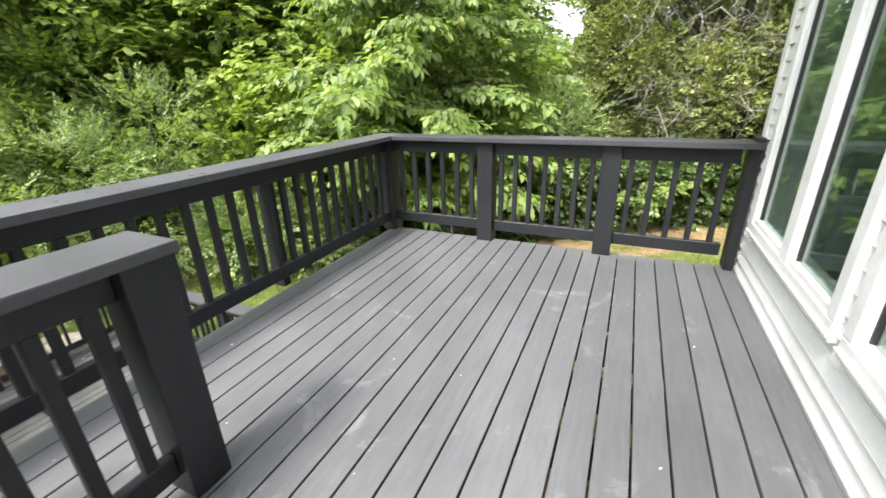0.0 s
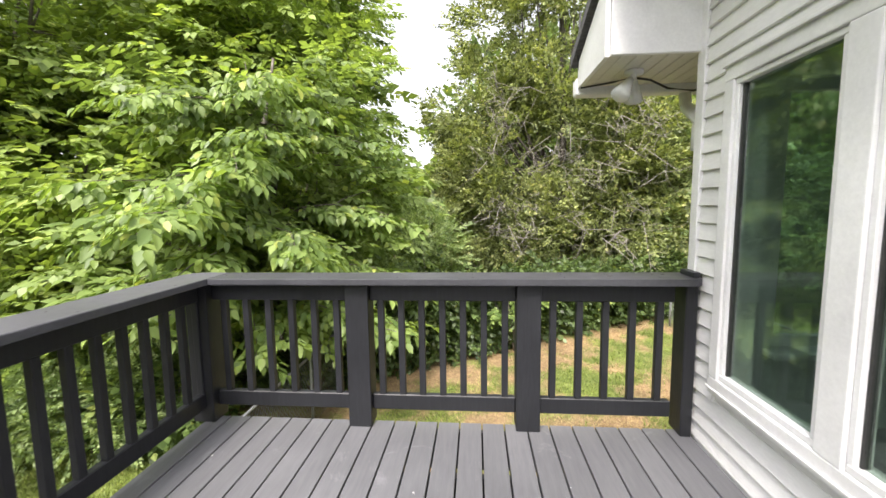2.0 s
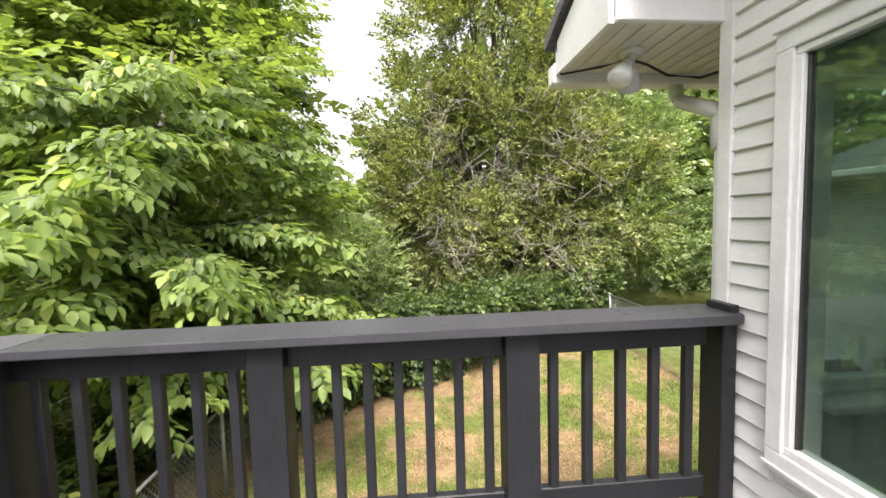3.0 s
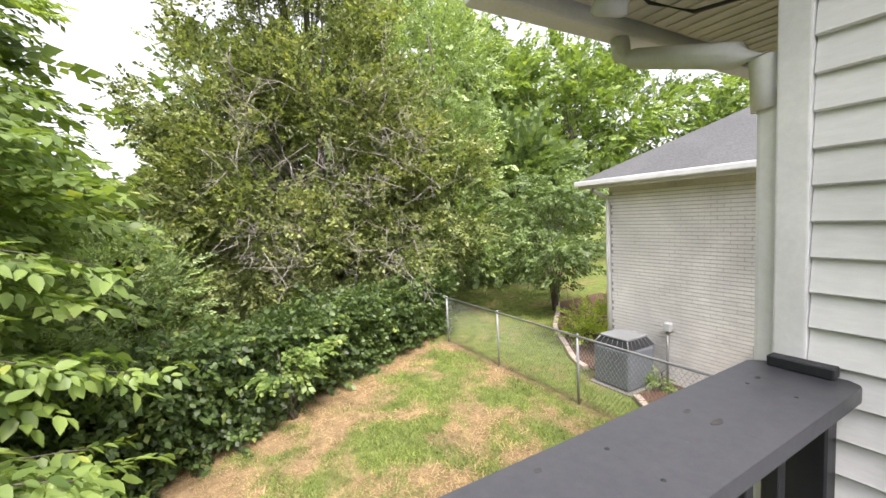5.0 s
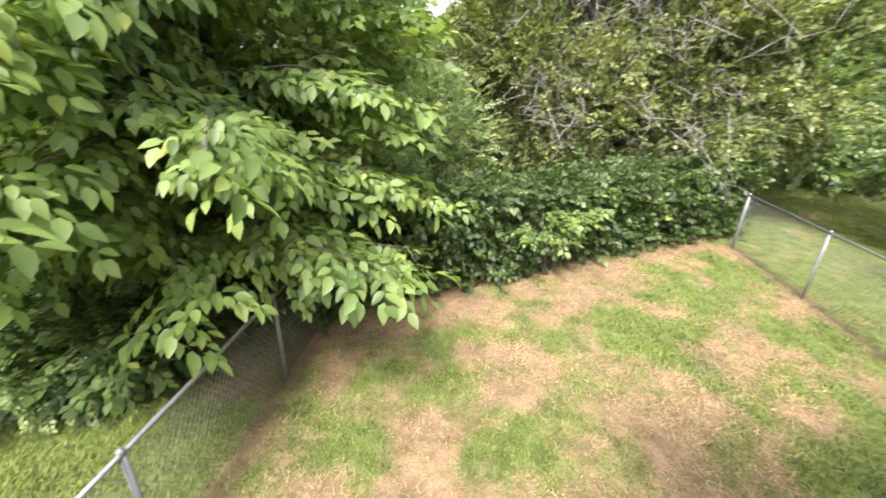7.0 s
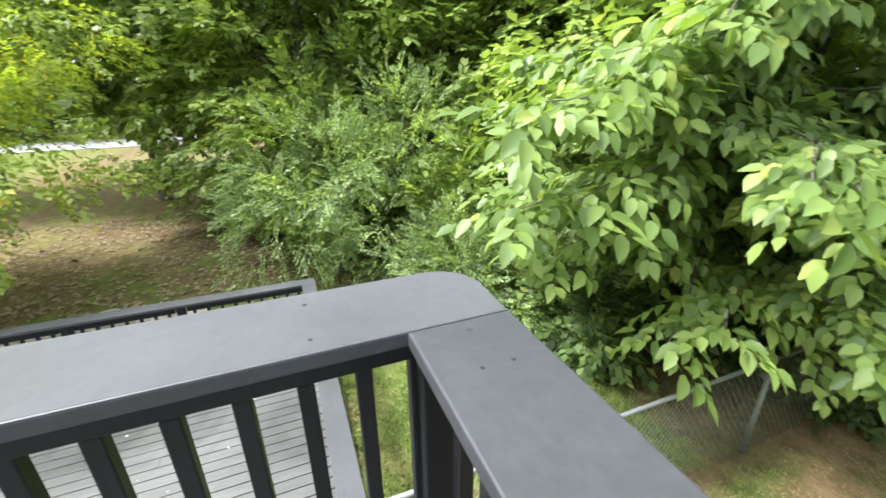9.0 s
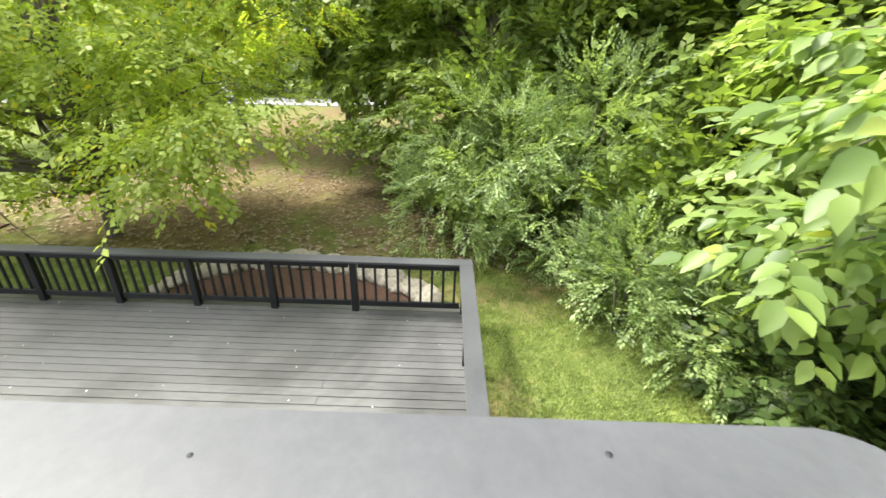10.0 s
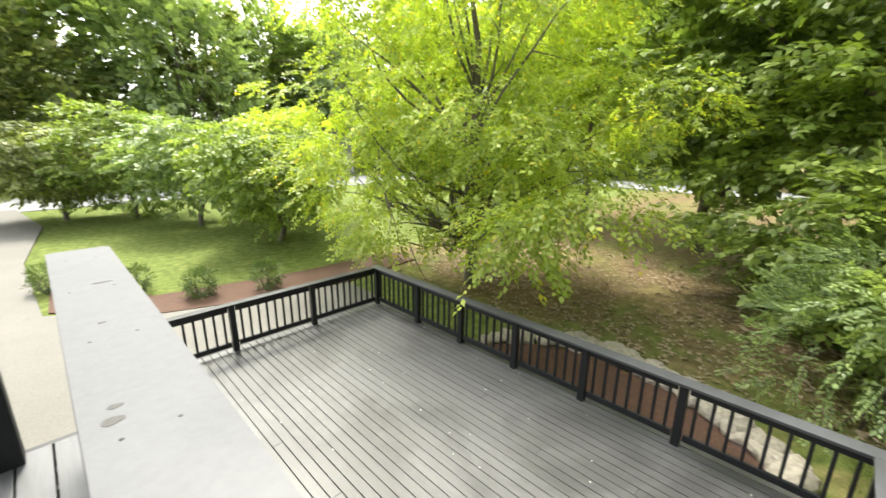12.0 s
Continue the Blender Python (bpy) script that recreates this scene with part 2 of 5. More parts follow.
def tube_data(points, radii, sides=6):
    """Vertices and faces of a tapering tube along points."""
    verts, faces = [], []
    for i, (p, r) in enumerate(zip(points, radii)):
        a = points[max(0, i - 1)]
        b = points[min(len(points) - 1, i + 1)]
        d = (Vector(b) - Vector(a)).normalized()
        u = d.orthogonal().normalized()
        w = d.cross(u)
        for k in range(sides):
            t = 2 * math.pi * k / sides
            verts.append(Vector(p) + u * (r * math.cos(t)) + w * (r * math.sin(t)))
    for i in range(len(points) - 1):
        for k in range(sides):
            a, b = i * sides + k, i * sides + (k + 1) % sides
            faces.append((a, b, b + sides, a + sides))
    faces.append(tuple(range(sides))[::-1])
    faces.append(tuple(range(len(verts) - sides, len(verts))))
    return verts, faces


def tubes(name, paths, material, sides=6):
    verts, faces = [], []
    for points, radii in paths:
        v, f = tube_data(points, radii, sides)
        off = len(verts)
        verts += v
        faces += [tuple(i + off for i in q) for q in f]
    return mesh_of(name, verts, faces, material, True)


def cylinder(name, x, y, z0, z1, r, material, sides=14):
    return tubes(name, [([(x, y, z0), (x, y, z1)], [r, r])], material, sides)


def ground_z(x, y=0.0):
    """The yard slopes down to the west; south of the house all is level with the driveway."""
    f = max(0.0, min(1.0, (y + 4.5) / 3.5))
    return -2.5 * (1 - f) + f * (-2.02 + 0.0686 * max(-7.0, min(0.0, x)))


def rounded_board(name, x0, x1, y0, y1, z0, z1, radii, material):
    """A board whose corners (start low, end low, start high, end high side) are rounded in plan."""
    out = []
    for (cx, cy, sx, sy, r, a0) in ((x0, y0, 1, 1, radii[0], math.pi), (x1, y0, -1, 1, radii[1], 1.5 * math.pi), (x1, y1, -1, -1, radii[3], 0.0), (x0, y1, 1, -1, radii[2], 0.5 * math.pi)):
        if r <= 0:
            out.append((cx, cy))
            continue
        for k in range(7):
            a = a0 + k / 6 * math.pi / 2
            out.append((cx + sx * r + r * math.cos(a), cy + sy * r + r * math.sin(a)))
    bm = bmesh.new()
    lower = [bm.verts.new((x, y, z0)) for x, y in out]
    upper = [bm.verts.new((x, y, z1)) for x, y in out]
    bm.faces.new(lower[::-1])
    bm.faces.new(upper)
    n = len(out)
    for i in range(n):
        bm.faces.new((lower[i], lower[(i + 1) % n], upper[(i + 1) % n], upper[i]))
    rim = [e for e in bm.edges if abs(e.verts[0].co.z - e.verts[1].co.z) < 1e-6]
    bmesh.ops.bevel(bm, geom=rim, offset=0.006, segments=2, affect="EDGES", profile=0.6)
    return from_bm(name, bm, material)


# ---- ground ----
def value_noise(x, y, seed):
    """Smooth noise in 0..1 on a lattice of one metre."""
    xi, yi = np.floor(x).astype(int), np.floor(y).astype(int)
    fx, fy = x - xi, y - yi
    fx, fy = fx * fx * (3 - 2 * fx), fy * fy * (3 - 2 * fy)

    def h(i, j):
        n = (i * 374761393 + j * 668265263 + seed * 982451653) & 0x7FFFFFFF
        n = ((n ^ (n >> 13)) * 1274126177) & 0x7FFFFFFF
        return ((n ^ (n >> 16)) & 0xFFFF) / 65535.0
    return (h(xi, yi) * (1 - fx) + h(xi + 1, yi) * fx) * (1 - fy) + (h(xi, yi + 1) * (1 - fx) + h(xi + 1, yi + 1) * fx) * fy


def fractal(x, y, scale, seed):
    total = 0
    for k, w in enumerate((0.5, 0.27, 0.15, 0.08)):
        total = total + w * value_noise(x * scale * 2 ** k + 17.3 * k, y * scale * 2 ** k - 9.1 * k, seed + k)
    return total


def hedge_line(x):
    return 7.35 + 0.55 * (x + 0.3)


def cover(x, y):
    """How dry (straw) and how bare (earth) the ground is."""
    n1, n2 = 0.5 * fractal(x, y, 0.95, 3) + 0.5 * fractal(x, y, 2.4, 23), fractal(x, y, 0.3, 11)
    yard = (x > -3.95) & (x < 4.0) & (y < hedge_line(x) + 0.8) & (y > -6)
    edge = np.clip(1.0 - (hedge_line(x) - y) / 1.5, 0, 1) * (x < 3.9)
    near = np.clip((4.2 - y) / 2.4, 0, 1)
    dry = np.where(yard, np.clip((n1 - 0.50 + 0.22 * edge + 0.08 * near) * 5.6 + 0.35, 0, 1), np.where((x > -11) & (y > -3), np.clip((n1 - 0.50) * 3.5, 0, 0.55), np.clip((n1 - 0.75) * 4, 0, 0.3)))
    bare = np.where(yard, np.clip((n2 - 0.62) * 3 + 0.55 * edge * (n1 > 0.45), 0, 0.75), 0.0)
    grove = np.clip((-9.6 - x) / 1.6, 0, 1) * np.clip((y + 13.5) / 2.0, 0, 1) * np.clip((7 - y) / 3, 0, 1)
    bare = np.maximum(bare, grove * np.clip(0.66 + (n1 - 0.5) * 3.5, 0, 0.92))
    under = np.clip((y - 0.6 - 0.35 * (x + 9)) / 1.0, 0, 1) * (x < -3.95) * np.clip((9 - y) / 3, 0, 1)
    bare = np.maximum(bare, np.clip(under * (y > 3.4), 0, 1) * 0.8)
    line = np.clip(1.3 - np.abs(x - 4.0) / 0.16, 0, 1) * (y > -3) * (y < 9.2) + np.clip(1.3 - np.abs(x + 3.85) / 0.2, 0, 1) * (y > 0) * (y < 5.6)
    bare = np.maximum(bare, np.clip(line, 0, 1) * 0.85)
    dry = np.maximum(dry, grove * np.clip((n2 - 0.5) * 4, 0, 0.7))
    return dry, bare


def build_ground():
    def axis(lo, hi, step, far):
        fine = np.arange(lo, hi, step)
        out, s, v = [], step, hi
        while v < far:
            out.append(v)
            s *= 1.35
            v += s
        left, s, v = [], step, lo
        while v > -far:
            s *= 1.35
            v -= s
            left.append(v)
        return np.array(left[::-1] + list(fine) + out)
    xs, ys = axis(-14.0, 7.0, 0.16, 600), axis(-12.0, 11.0, 0.16, 600)
    X, Y = np.meshgrid(xs, ys)
    F = np.clip((Y + 4.5) / 3.5, 0, 1)
    Z = -2.5 * (1 - F) + F * (-2.02 + 0.0686 * np.clip(X, -7, 0)) + (fractal(X, Y, 0.7, 5) - 0.5) * 0.04
    n, m = len(xs), len(ys)
    verts = np.stack([X.ravel(), Y.ravel(), Z.ravel()], 1)
    idx = np.arange(n * m).reshape(m, n)
    quads = np.stack([idx[:-1, :-1], idx[:-1, 1:], idx[1:, 1:], idx[1:, :-1]], -1).reshape(-1, 4)
    me = mesh_np("ground", verts, quads, GROUND)
    dry, bare = cover(X.ravel(), Y.ravel())
    attr = me.color_attributes.new("cover", "FLOAT_COLOR", "POINT")
    attr.data.foreach_set("color", np.stack([dry, bare, 0 * dry, 0 * dry + 1], 1).astype(np.float32).ravel())
    return tagged(new("ground", me), "sloping grass yard with straw-dry patches and bare brown earth", "ground", kind="structure")


def mesh_np(name, verts, faces, material):
    """A mesh from arrays; all faces have the same number of corners."""
    me = bpy.data.meshes.new(name)
    k = faces.shape[1]
    me.vertices.add(len(verts))
    me.vertices.foreach_set("co", np.ascontiguousarray(verts, dtype=np.float32).ravel())
    me.loops.add(faces.size)
    me.loops.foreach_set("vertex_index", np.ascontiguousarray(faces, dtype=np.int32).ravel())
    me.polygons.add(len(faces))
    me.polygons.foreach_set("loop_start", np.arange(0, faces.size, k, dtype=np.int32))
    me.update(calc_edges=True)
    me.materials.append(material)
    return me


def ground_material():
    m = bpy.data.materials.new("yard_ground")
    m.use_nodes = True
    nt = m.node_tree
    b = nt.nodes["Principled BSDF"]
    geo = nt.nodes.new("ShaderNodeNewGeometry")
    att = nt.nodes.new("ShaderNodeAttribute")
    att.attribute_name = "cover"
    sep = nt.nodes.new("ShaderNodeSeparateColor")
    nt.links.new(att.outputs["Color"], sep.inputs[0])
    fine = node(nt, "ShaderNodeTexNoise", Scale=38.0, Detail=8.0, Roughness=0.75)
    mid = node(nt, "ShaderNodeTexNoise", Scale=4.0, Detail=6.0, Roughness=0.65)
    for n in (fine, mid):
        nt.links.new(geo.outputs["Position"], n.inputs["Vector"])
    green = ramp(nt, fine.outputs[0], [(0.3, (0.066, 0.095, 0.024)), (0.7, (0.215, 0.265, 0.075))])
    straw = ramp(nt, fine.outputs[0], [(0.3, (0.17, 0.11, 0.06)), (0.7, (0.385, 0.275, 0.16))])
    earth = ramp(nt, fine.outputs[0], [(0.3, (0.085, 0.056, 0.034)), (0.7, (0.27, 0.195, 0.115))])
    wobble = nt.nodes.new("ShaderNodeMath")
    wobble.operation = "MULTIPLY_ADD"
    nt.links.new(mid.outputs[0], wobble.inputs[0])
    wobble.inputs[1].default_value = 0.9
    wobble.inputs[2].default_value = -0.45
    def shaken(socket):
        add = nt.nodes.new("ShaderNodeMath")
        add.operation, add.use_clamp = "ADD", True
        nt.links.new(socket, add.inputs[0])
        nt.links.new(wobble.outputs[0], add.inputs[1])
        return add.outputs[0]
    col = mixed(nt, shaken(sep.outputs[0]), green, straw)
    col = mixed(nt, sep.outputs[1], col, earth)
    tone = ramp(nt, mid.outputs[0], [(0.32, (0.62, 0.60, 0.58)), (0.68, (1.28, 1.28, 1.28))])
    col = mixed(nt, 1.0, col, tone, "MULTIPLY")
    nt.links.new(col, b.inputs["Base Color"])
    b.inputs["Roughness"].default_value = 0.95
    b.inputs["Specular IOR Level"].default_value = 0.1
    bp = node(nt, "ShaderNodeBump", Strength=0.8, Distance=0.02)
    nt.links.new(fine.outputs[0], bp.inputs["Height"])
    nt.links.new(bp.outputs[0], b.inputs["Normal"])
    return m


GROUND = ground_material()
build_ground()
GREEN_BLADE = leaf_material("green_blades", (0.105, 0.145, 0.032), (0.22, 0.285, 0.068), (0.32, 0.31, 0.12), 0.3, 0.6, 1.2)
DRY_BLADE = leaf_material("dry_blades", (0.23, 0.16, 0.085), (0.44, 0.33, 0.19), (0.54, 0.45, 0.29), 0.2, 0.7, 1.2)


def grass(name, label, boxes, count, material, want_dry, size, seed):
    """Single blades, dense where the ground is of that cover."""
    rng = np.random.default_rng(seed)
    xs, ys = [], []
    for x0, x1, y0, y1, share in boxes:
        k = int(count * share)
        xs.append(rng.uniform(x0, x1, k))
        ys.append(rng.uniform(y0, y1, k))
    x, y = np.concatenate(xs), np.concatenate(ys)
    dry, bare = cover(x, y)
    p = dry if want_dry else (1 - dry)
    keep = (rng.random(len(x)) < p * (1 - 0.8 * bare)) & ((y < hedge_line(x) + 0.3) | (x > 4.0) | (x < -3.9))
    x, y = x[keep], y[keep]
    n = len(x)
    z = -2.03 + 0.0686 * np.clip(x, -7, 0)
    a = rng.uniform(0, 2 * np.pi, n)
    h = size * rng.uniform(0.5, 1.3, n)
    lean = rng.uniform(0.3, 1.6, n) * h
    if want_dry:
        lean, h = lean * 1.5, h * 0.55
    w = 0.006 + 0.004 * rng.random(n)
    base = np.stack([x, y, z], 1)
    side = np.stack([-np.sin(a), np.cos(a), 0 * a], 1) * w[:, None]
    tip = base + np.stack([np.cos(a) * lean, np.sin(a) * lean, h], 1)
    verts = np.stack([base - side, base + side, tip], 1).reshape(-1, 3)
    faces = np.arange(3 * n).reshape(-1, 3)
    tagged(new(name, mesh_np(name, verts, faces, material)), label, "grass", kind="stuff")


YARD = [(-3.9, 4.0, 0.6, 9.6, 0.75), (4.0, 10.5, 3.0, 16, 0.25)]
grass("green_grass", "short green grass blades growing in patches of the yard", YARD + [(-11, -3.9, -0.2, 5.0, 0.45)], 150000, GREEN_BLADE, False, 0.055, 1)
grass("dry_grass", "straw-coloured dry cut grass lying over the yard", YARD[:1], 110000, DRY_BLADE, True, 0.06, 2)


def sheet(name, outline, z, material, label, category, thick=0.05):
    """A flat slab with a drawn outline, as a piece of the setting."""
    bm = bmesh.new()
    top = [bm.verts.new((x, y, z)) for x, y in outline]
    f = bm.faces.new(top)
    out = bmesh.ops.extrude_face_region(bm, geom=[f])
    for v in out["geom"]:
        if isinstance(v, bmesh.types.BMVert):
            v.co.z -= thick
    return tagged(new(name, from_bm(name, bm, material)), label, category, kind="structure")


sheet("driveway", [(-3.05, -3.6), (-0.1, -3.6), (-0.1, -9.75), (3.5, -9.75), (4.5, -33), (-1.8, -33), (-2.7, -26), (-2.1, -19), (-2.4, -13.2), (-4.4, -11.5), (-6.5, -10.75), (-8.6, -10.4), (-8.6, -8.7), (-3.05, -8.7)], -2.44,
      CONCRETE, "pale tan concrete driveway curving past the planting bed", "driveway", 0.2)
sheet("road", [(-70, -31), (60, -33.0), (60, -40), (-70, -38)], -2.46, ASPHALT, "pale grey asphalt street beyond the lawn", "road", 0.2)
sheet("road_west", [(-38, -31), (-44, -31), (-47, 30), (-41, 30)], -2.455, ASPHALT, "pale grey asphalt street behind the trees", "road", 0.2)


# ---- plants ----
def leaf_spray(rng, count, length, leaf, wide, droop, fine, hang=0.7, roll=0.45, tumble=0.35):
    """One twig's leaves about the x axis: each leaf two faces folded along its rib."""
    verts, faces = [], []
    for i in range(count):
        t = (i + 0.6) / count
        side = 1 if i % 2 else -1
        p = Vector((t * length, side * 0.01, -droop * t * t * length + rng.normal(0, 0.012)))
        yaw = side * rng.uniform(0.5, 1.25) * (1 - 0.55 * t)
        pitch = 0.1 - rng.uniform(0.0, 0.1 + hang)
        size = leaf * rng.uniform(0.7, 1.2)
        d = Vector((math.cos(yaw) * math.cos(pitch), math.sin(yaw) * math.cos(pitch), math.sin(pitch)))
        s = Vector((-math.sin(yaw), math.cos(yaw), rng.uniform(-roll, roll))).normalized()
        up = d.cross(s).normalized()
        w = size * wide * 0.5
        fold = rng.uniform(0.12, 0.4) * w
        o = len(verts)
        if fine:
            shape = ((0.0, 0.0), (0.22, 0.86), (0.52, 0.92), (0.8, 0.45), (1.0, 0.0))
            curl = rng.uniform(0.05, 0.22) * size
            rib = [p + d * (size * a) - up * (curl * a * a) for a, _ in shape]
            lft = [rib[k] + s * (w * shape[k][1]) + up * (fold * shape[k][1]) for k in (1, 2, 3)]
            rgt = [rib[k] - s * (w * shape[k][1]) + up * (fold * shape[k][1]) for k in (1, 2, 3)]
            verts += [rib[0], rib[2], rib[4], lft[0], lft[1], lft[2], rgt[0], rgt[1], rgt[2]]
            faces += [(o, o + 1, o + 4, o + 3), (o + 1, o + 2, o + 5, o + 4), (o, o + 6, o + 7, o + 1), (o + 1, o + 7, o + 8, o + 2)]
        else:
            verts += [p, p + d * (size * 0.45) + s * w + up * fold, p + d * size, p + d * (size * 0.45) - s * w + up * fold]
            faces += [(o, o + 1, o + 2, o + 3)]
    return np.array([tuple(v) for v in verts]), np.array(faces)


def foliage(name, points, ways, scales, material, parent, spray, seed, label=""):
    """Sprays of leaves set at points and turned along ways, joined into one mesh."""
    rng = np.random.default_rng(seed)
    kinds = [leaf_spray(rng, **spray) for _ in range(5)]
    pick = rng.integers(0, 5, len(points))
    vs, fs, off = [], [], 0
    for k, (v, f) in enumerate(kinds):
        sel = pick == k
        P, W, S = points[sel], ways[sel], scales[sel]
        W = W / np.maximum(1e-6, np.linalg.norm(W, axis=1))[:, None]
        up = np.tile(np.array([0, 0, 1.0]), (len(W), 1)) + rng.normal(0, spray.get("tumble", 0.35), W.shape)
        Y = np.cross(up, W)
        Y /= np.maximum(1e-6, np.linalg.norm(Y, axis=1))[:, None]
        Z = np.cross(W, Y)
        R = np.stack([W, Y, Z], 2) * S[:, None, None]
        all_v = np.einsum("nij,vj->nvi", R, v) + P[:, None, :]
        n, m = all_v.shape[:2]
        vs.append(all_v.reshape(-1, 3))
        fs.append((f[None] + (np.arange(n) * m)[:, None, None]).reshape(-1, 4) + off)
        off += n * m
    ob = part(name, mesh_np(name, np.concatenate(vs), np.concatenate(fs), material), parent, label)
    return ob


def crown_points(blobs, count, seed, inner=0.45, gaps=0.5, clump=1.1, floor=-9.0, pad=None, flat=0.13):
    """Places and ways of sprays: pads (or, where flat is high, tufts) of foliage set about the masses of a lumpy crown, with gaps between."""
    rng = np.random.default_rng(seed)
    vol = np.array([b[3] * b[4] * b[5] for b in blobs]) ** 0.7
    share = vol / vol.sum()
    each = 12
    P, W = [], []
    for b, s in zip(blobs, share):
        want = max(2, int(count * s / each))
        d = rng.normal(0, 1, (want * 4, 3))
        d /= np.linalg.norm(d, axis=1)[:, None]
        r = inner + (1.08 - inner) * rng.random(want * 4) ** 0.55
        c = np.array(b[:3]) + d * np.array(b[3:]) * r[:, None]
        keep = np.array([noise.noise(Vector(q) * clump + Vector((seed, 0, 0))) for q in c]) > (gaps - 0.5) * 1.2 - 0.12
        c, d = c[keep][:want], d[keep][:want]
        size = (pad or min(0.85, 0.24 * (b[3] * b[4] * b[5]) ** (1 / 3) + 0.12)) * rng.uniform(0.6, 1.35, len(c))
        for q, out, R in zip(c, d, size):
            a = rng.uniform(0, 2 * np.pi, each)
            rad = R * np.sqrt(rng.random(each))
            if flat > 0.3:
                tuft = rng.normal(0, 0.42, (each, 3)) * R * np.array([1, 1, flat * 1.6])
                P.append(q + tuft)
                W.append(tuft / R * 0.9 + out * 0.8 + np.array([0, 0, 0.15]) + rng.normal(0, 0.3, (each, 3)))
                continue
            disc = np.stack([np.cos(a) * rad, np.sin(a) * rad, rng.normal(0, flat, each) * R - 0.30 * rad * rad / max(R, 0.05)], 1)
            tilt = np.stack([out[0] * rad, out[1] * rad, 0 * rad], 1) * 0.4
            P.append(q + disc + tilt)
            W.append(np.stack([np.cos(a), np.sin(a), 0 * a - 0.25], 1) * 0.8 + out * np.array([0.9, 0.9, 0.25]) + rng.normal(0, 0.22, (each, 3)))
    P, W = np.concatenate(P), np.concatenate(W)
    ok = P[:, 2] > floor
    return P[ok], W[ok]


def limbs(rng, base, top, blobs, count, r0, wiggle=0.25, reach=0.85):
    """A tapered trunk and limbs that run from it into the masses of the crown."""
    base, top = Vector(base), Vector(top)
    n = 9
    spine = [base.lerp(top, i / (n - 1)) + Vector((rng.normal(0, wiggle * 0.4), rng.normal(0, wiggle * 0.4), 0)) * (0.0 if i == 0 else 1) for i in range(n)]
    paths = [([tuple(base - Vector((0, 0, 0.15)))] + [tuple(p) for p in spine], [r0 * 1.35] + [r0 * (1 - 0.85 * i / (n - 1)) for i in range(n)])]
    for _ in range(count):
        b = blobs[rng.integers(0, len(blobs))]
        d = Vector(rng.normal(0, 1, 3)).normalized()
        end = Vector(b[:3]) + Vector((d.x * b[3], d.y * b[4], d.z * b[5])) * reach * rng.uniform(0.6, 1.0)
        k = int(np.clip((end.z - base.z) / max(0.1, (top.z - base.z)) * 0.6 * (n - 1), 1, n - 2))
        s = spine[k]
        r = r0 * (1 - 0.85 * k / (n - 1)) * rng.uniform(0.35, 0.6)
        bend = Vector(rng.normal(0, wiggle, 3))
        pts = [s.lerp(end, t) + bend * math.sin(math.pi * t) + Vector(rng.normal(0, 0.05, 3)) for t in (0, 0.2, 0.4, 0.6, 0.8, 1.0)]
        paths.append(([tuple(p) for p in pts], [max(0.006, r * (1 - 0.88 * t)) for t in (0, 0.2, 0.4, 0.6, 0.8, 1.0)]))
        for _ in range(2):
            j = rng.integers(2, 5)
            q = pts[j] + Vector(rng.normal(0, 0.55, 3))
            mid = pts[j].lerp(q, 0.5) + Vector(rng.normal(0, 0.08, 3))
            paths.append(([tuple(pts[j]), tuple(mid), tuple(q)], [max(0.005, r * 0.35), max(0.004, r * 0.2), 0.003]))
    return paths


FINE = dict(count=8, length=0.50, leaf=0.165, wide=0.57, droop=0.16, fine=True, hang=1.0, roll=0.35, tumble=0.22)
MIDDLE = dict(count=10, length=0.52, leaf=0.165, wide=0.62, droop=0.12, fine=False, hang=0.7, roll=0.4, tumble=0.3)
IVY = dict(count=12, length=0.45, leaf=0.105, wide=0.75, droop=0.15, fine=False, hang=0.9, roll=0.7, tumble=0.8)
SMALL = dict(count=11, length=0.34, leaf=0.092, wide=0.66, droop=0.10, fine=False, hang=0.6, roll=0.9, tumble=0.9)
COARSE = dict(count=10, length=1.0, leaf=0.34, wide=0.66, droop=0.15, fine=False, hang=0.6, roll=0.7, tumble=0.6)
FEATHER = dict(count=16, length=0.42, leaf=0.074, wide=0.52, droop=0.12, fine=False, hang=0.4, roll=0.5, tumble=0.5)
LACE = dict(count=13, length=0.55, leaf=0.098, wide=0.62, droop=0.30, fine=False, hang=0.7, roll=0.6, tumble=0.35)


def tree(name, label, base, top, blobs, count, leaf, spray, seed, trunk=0.16, n_limbs=14, gaps=0.5, scale=(0.8, 1.3), clump=1.1,
         inner=0.45, group="", floor=None, category="tree", pad=None, flat=0.13):
    rng = np.random.default_rng(seed)
    t = thing(name, label, category, (base[0], base[1], base[2]), group)
    inv = Matrix.Translation(-Vector(base))
    tr = part("trunk", tubes("trunk", limbs(rng, base, top, blobs, n_limbs, trunk), BARK, 7), t, at=inv)
    P, W = crown_points(blobs, count, seed, inner, gaps, clump, (base[2] + 0.15) if floor is None else floor, pad, flat)
    S = rng.uniform(scale[0], scale[1], len(P))
    part_ob = foliage("crown", P, W, S, leaf, t, spray, seed)
    part_ob.matrix_basis = inv
    return t


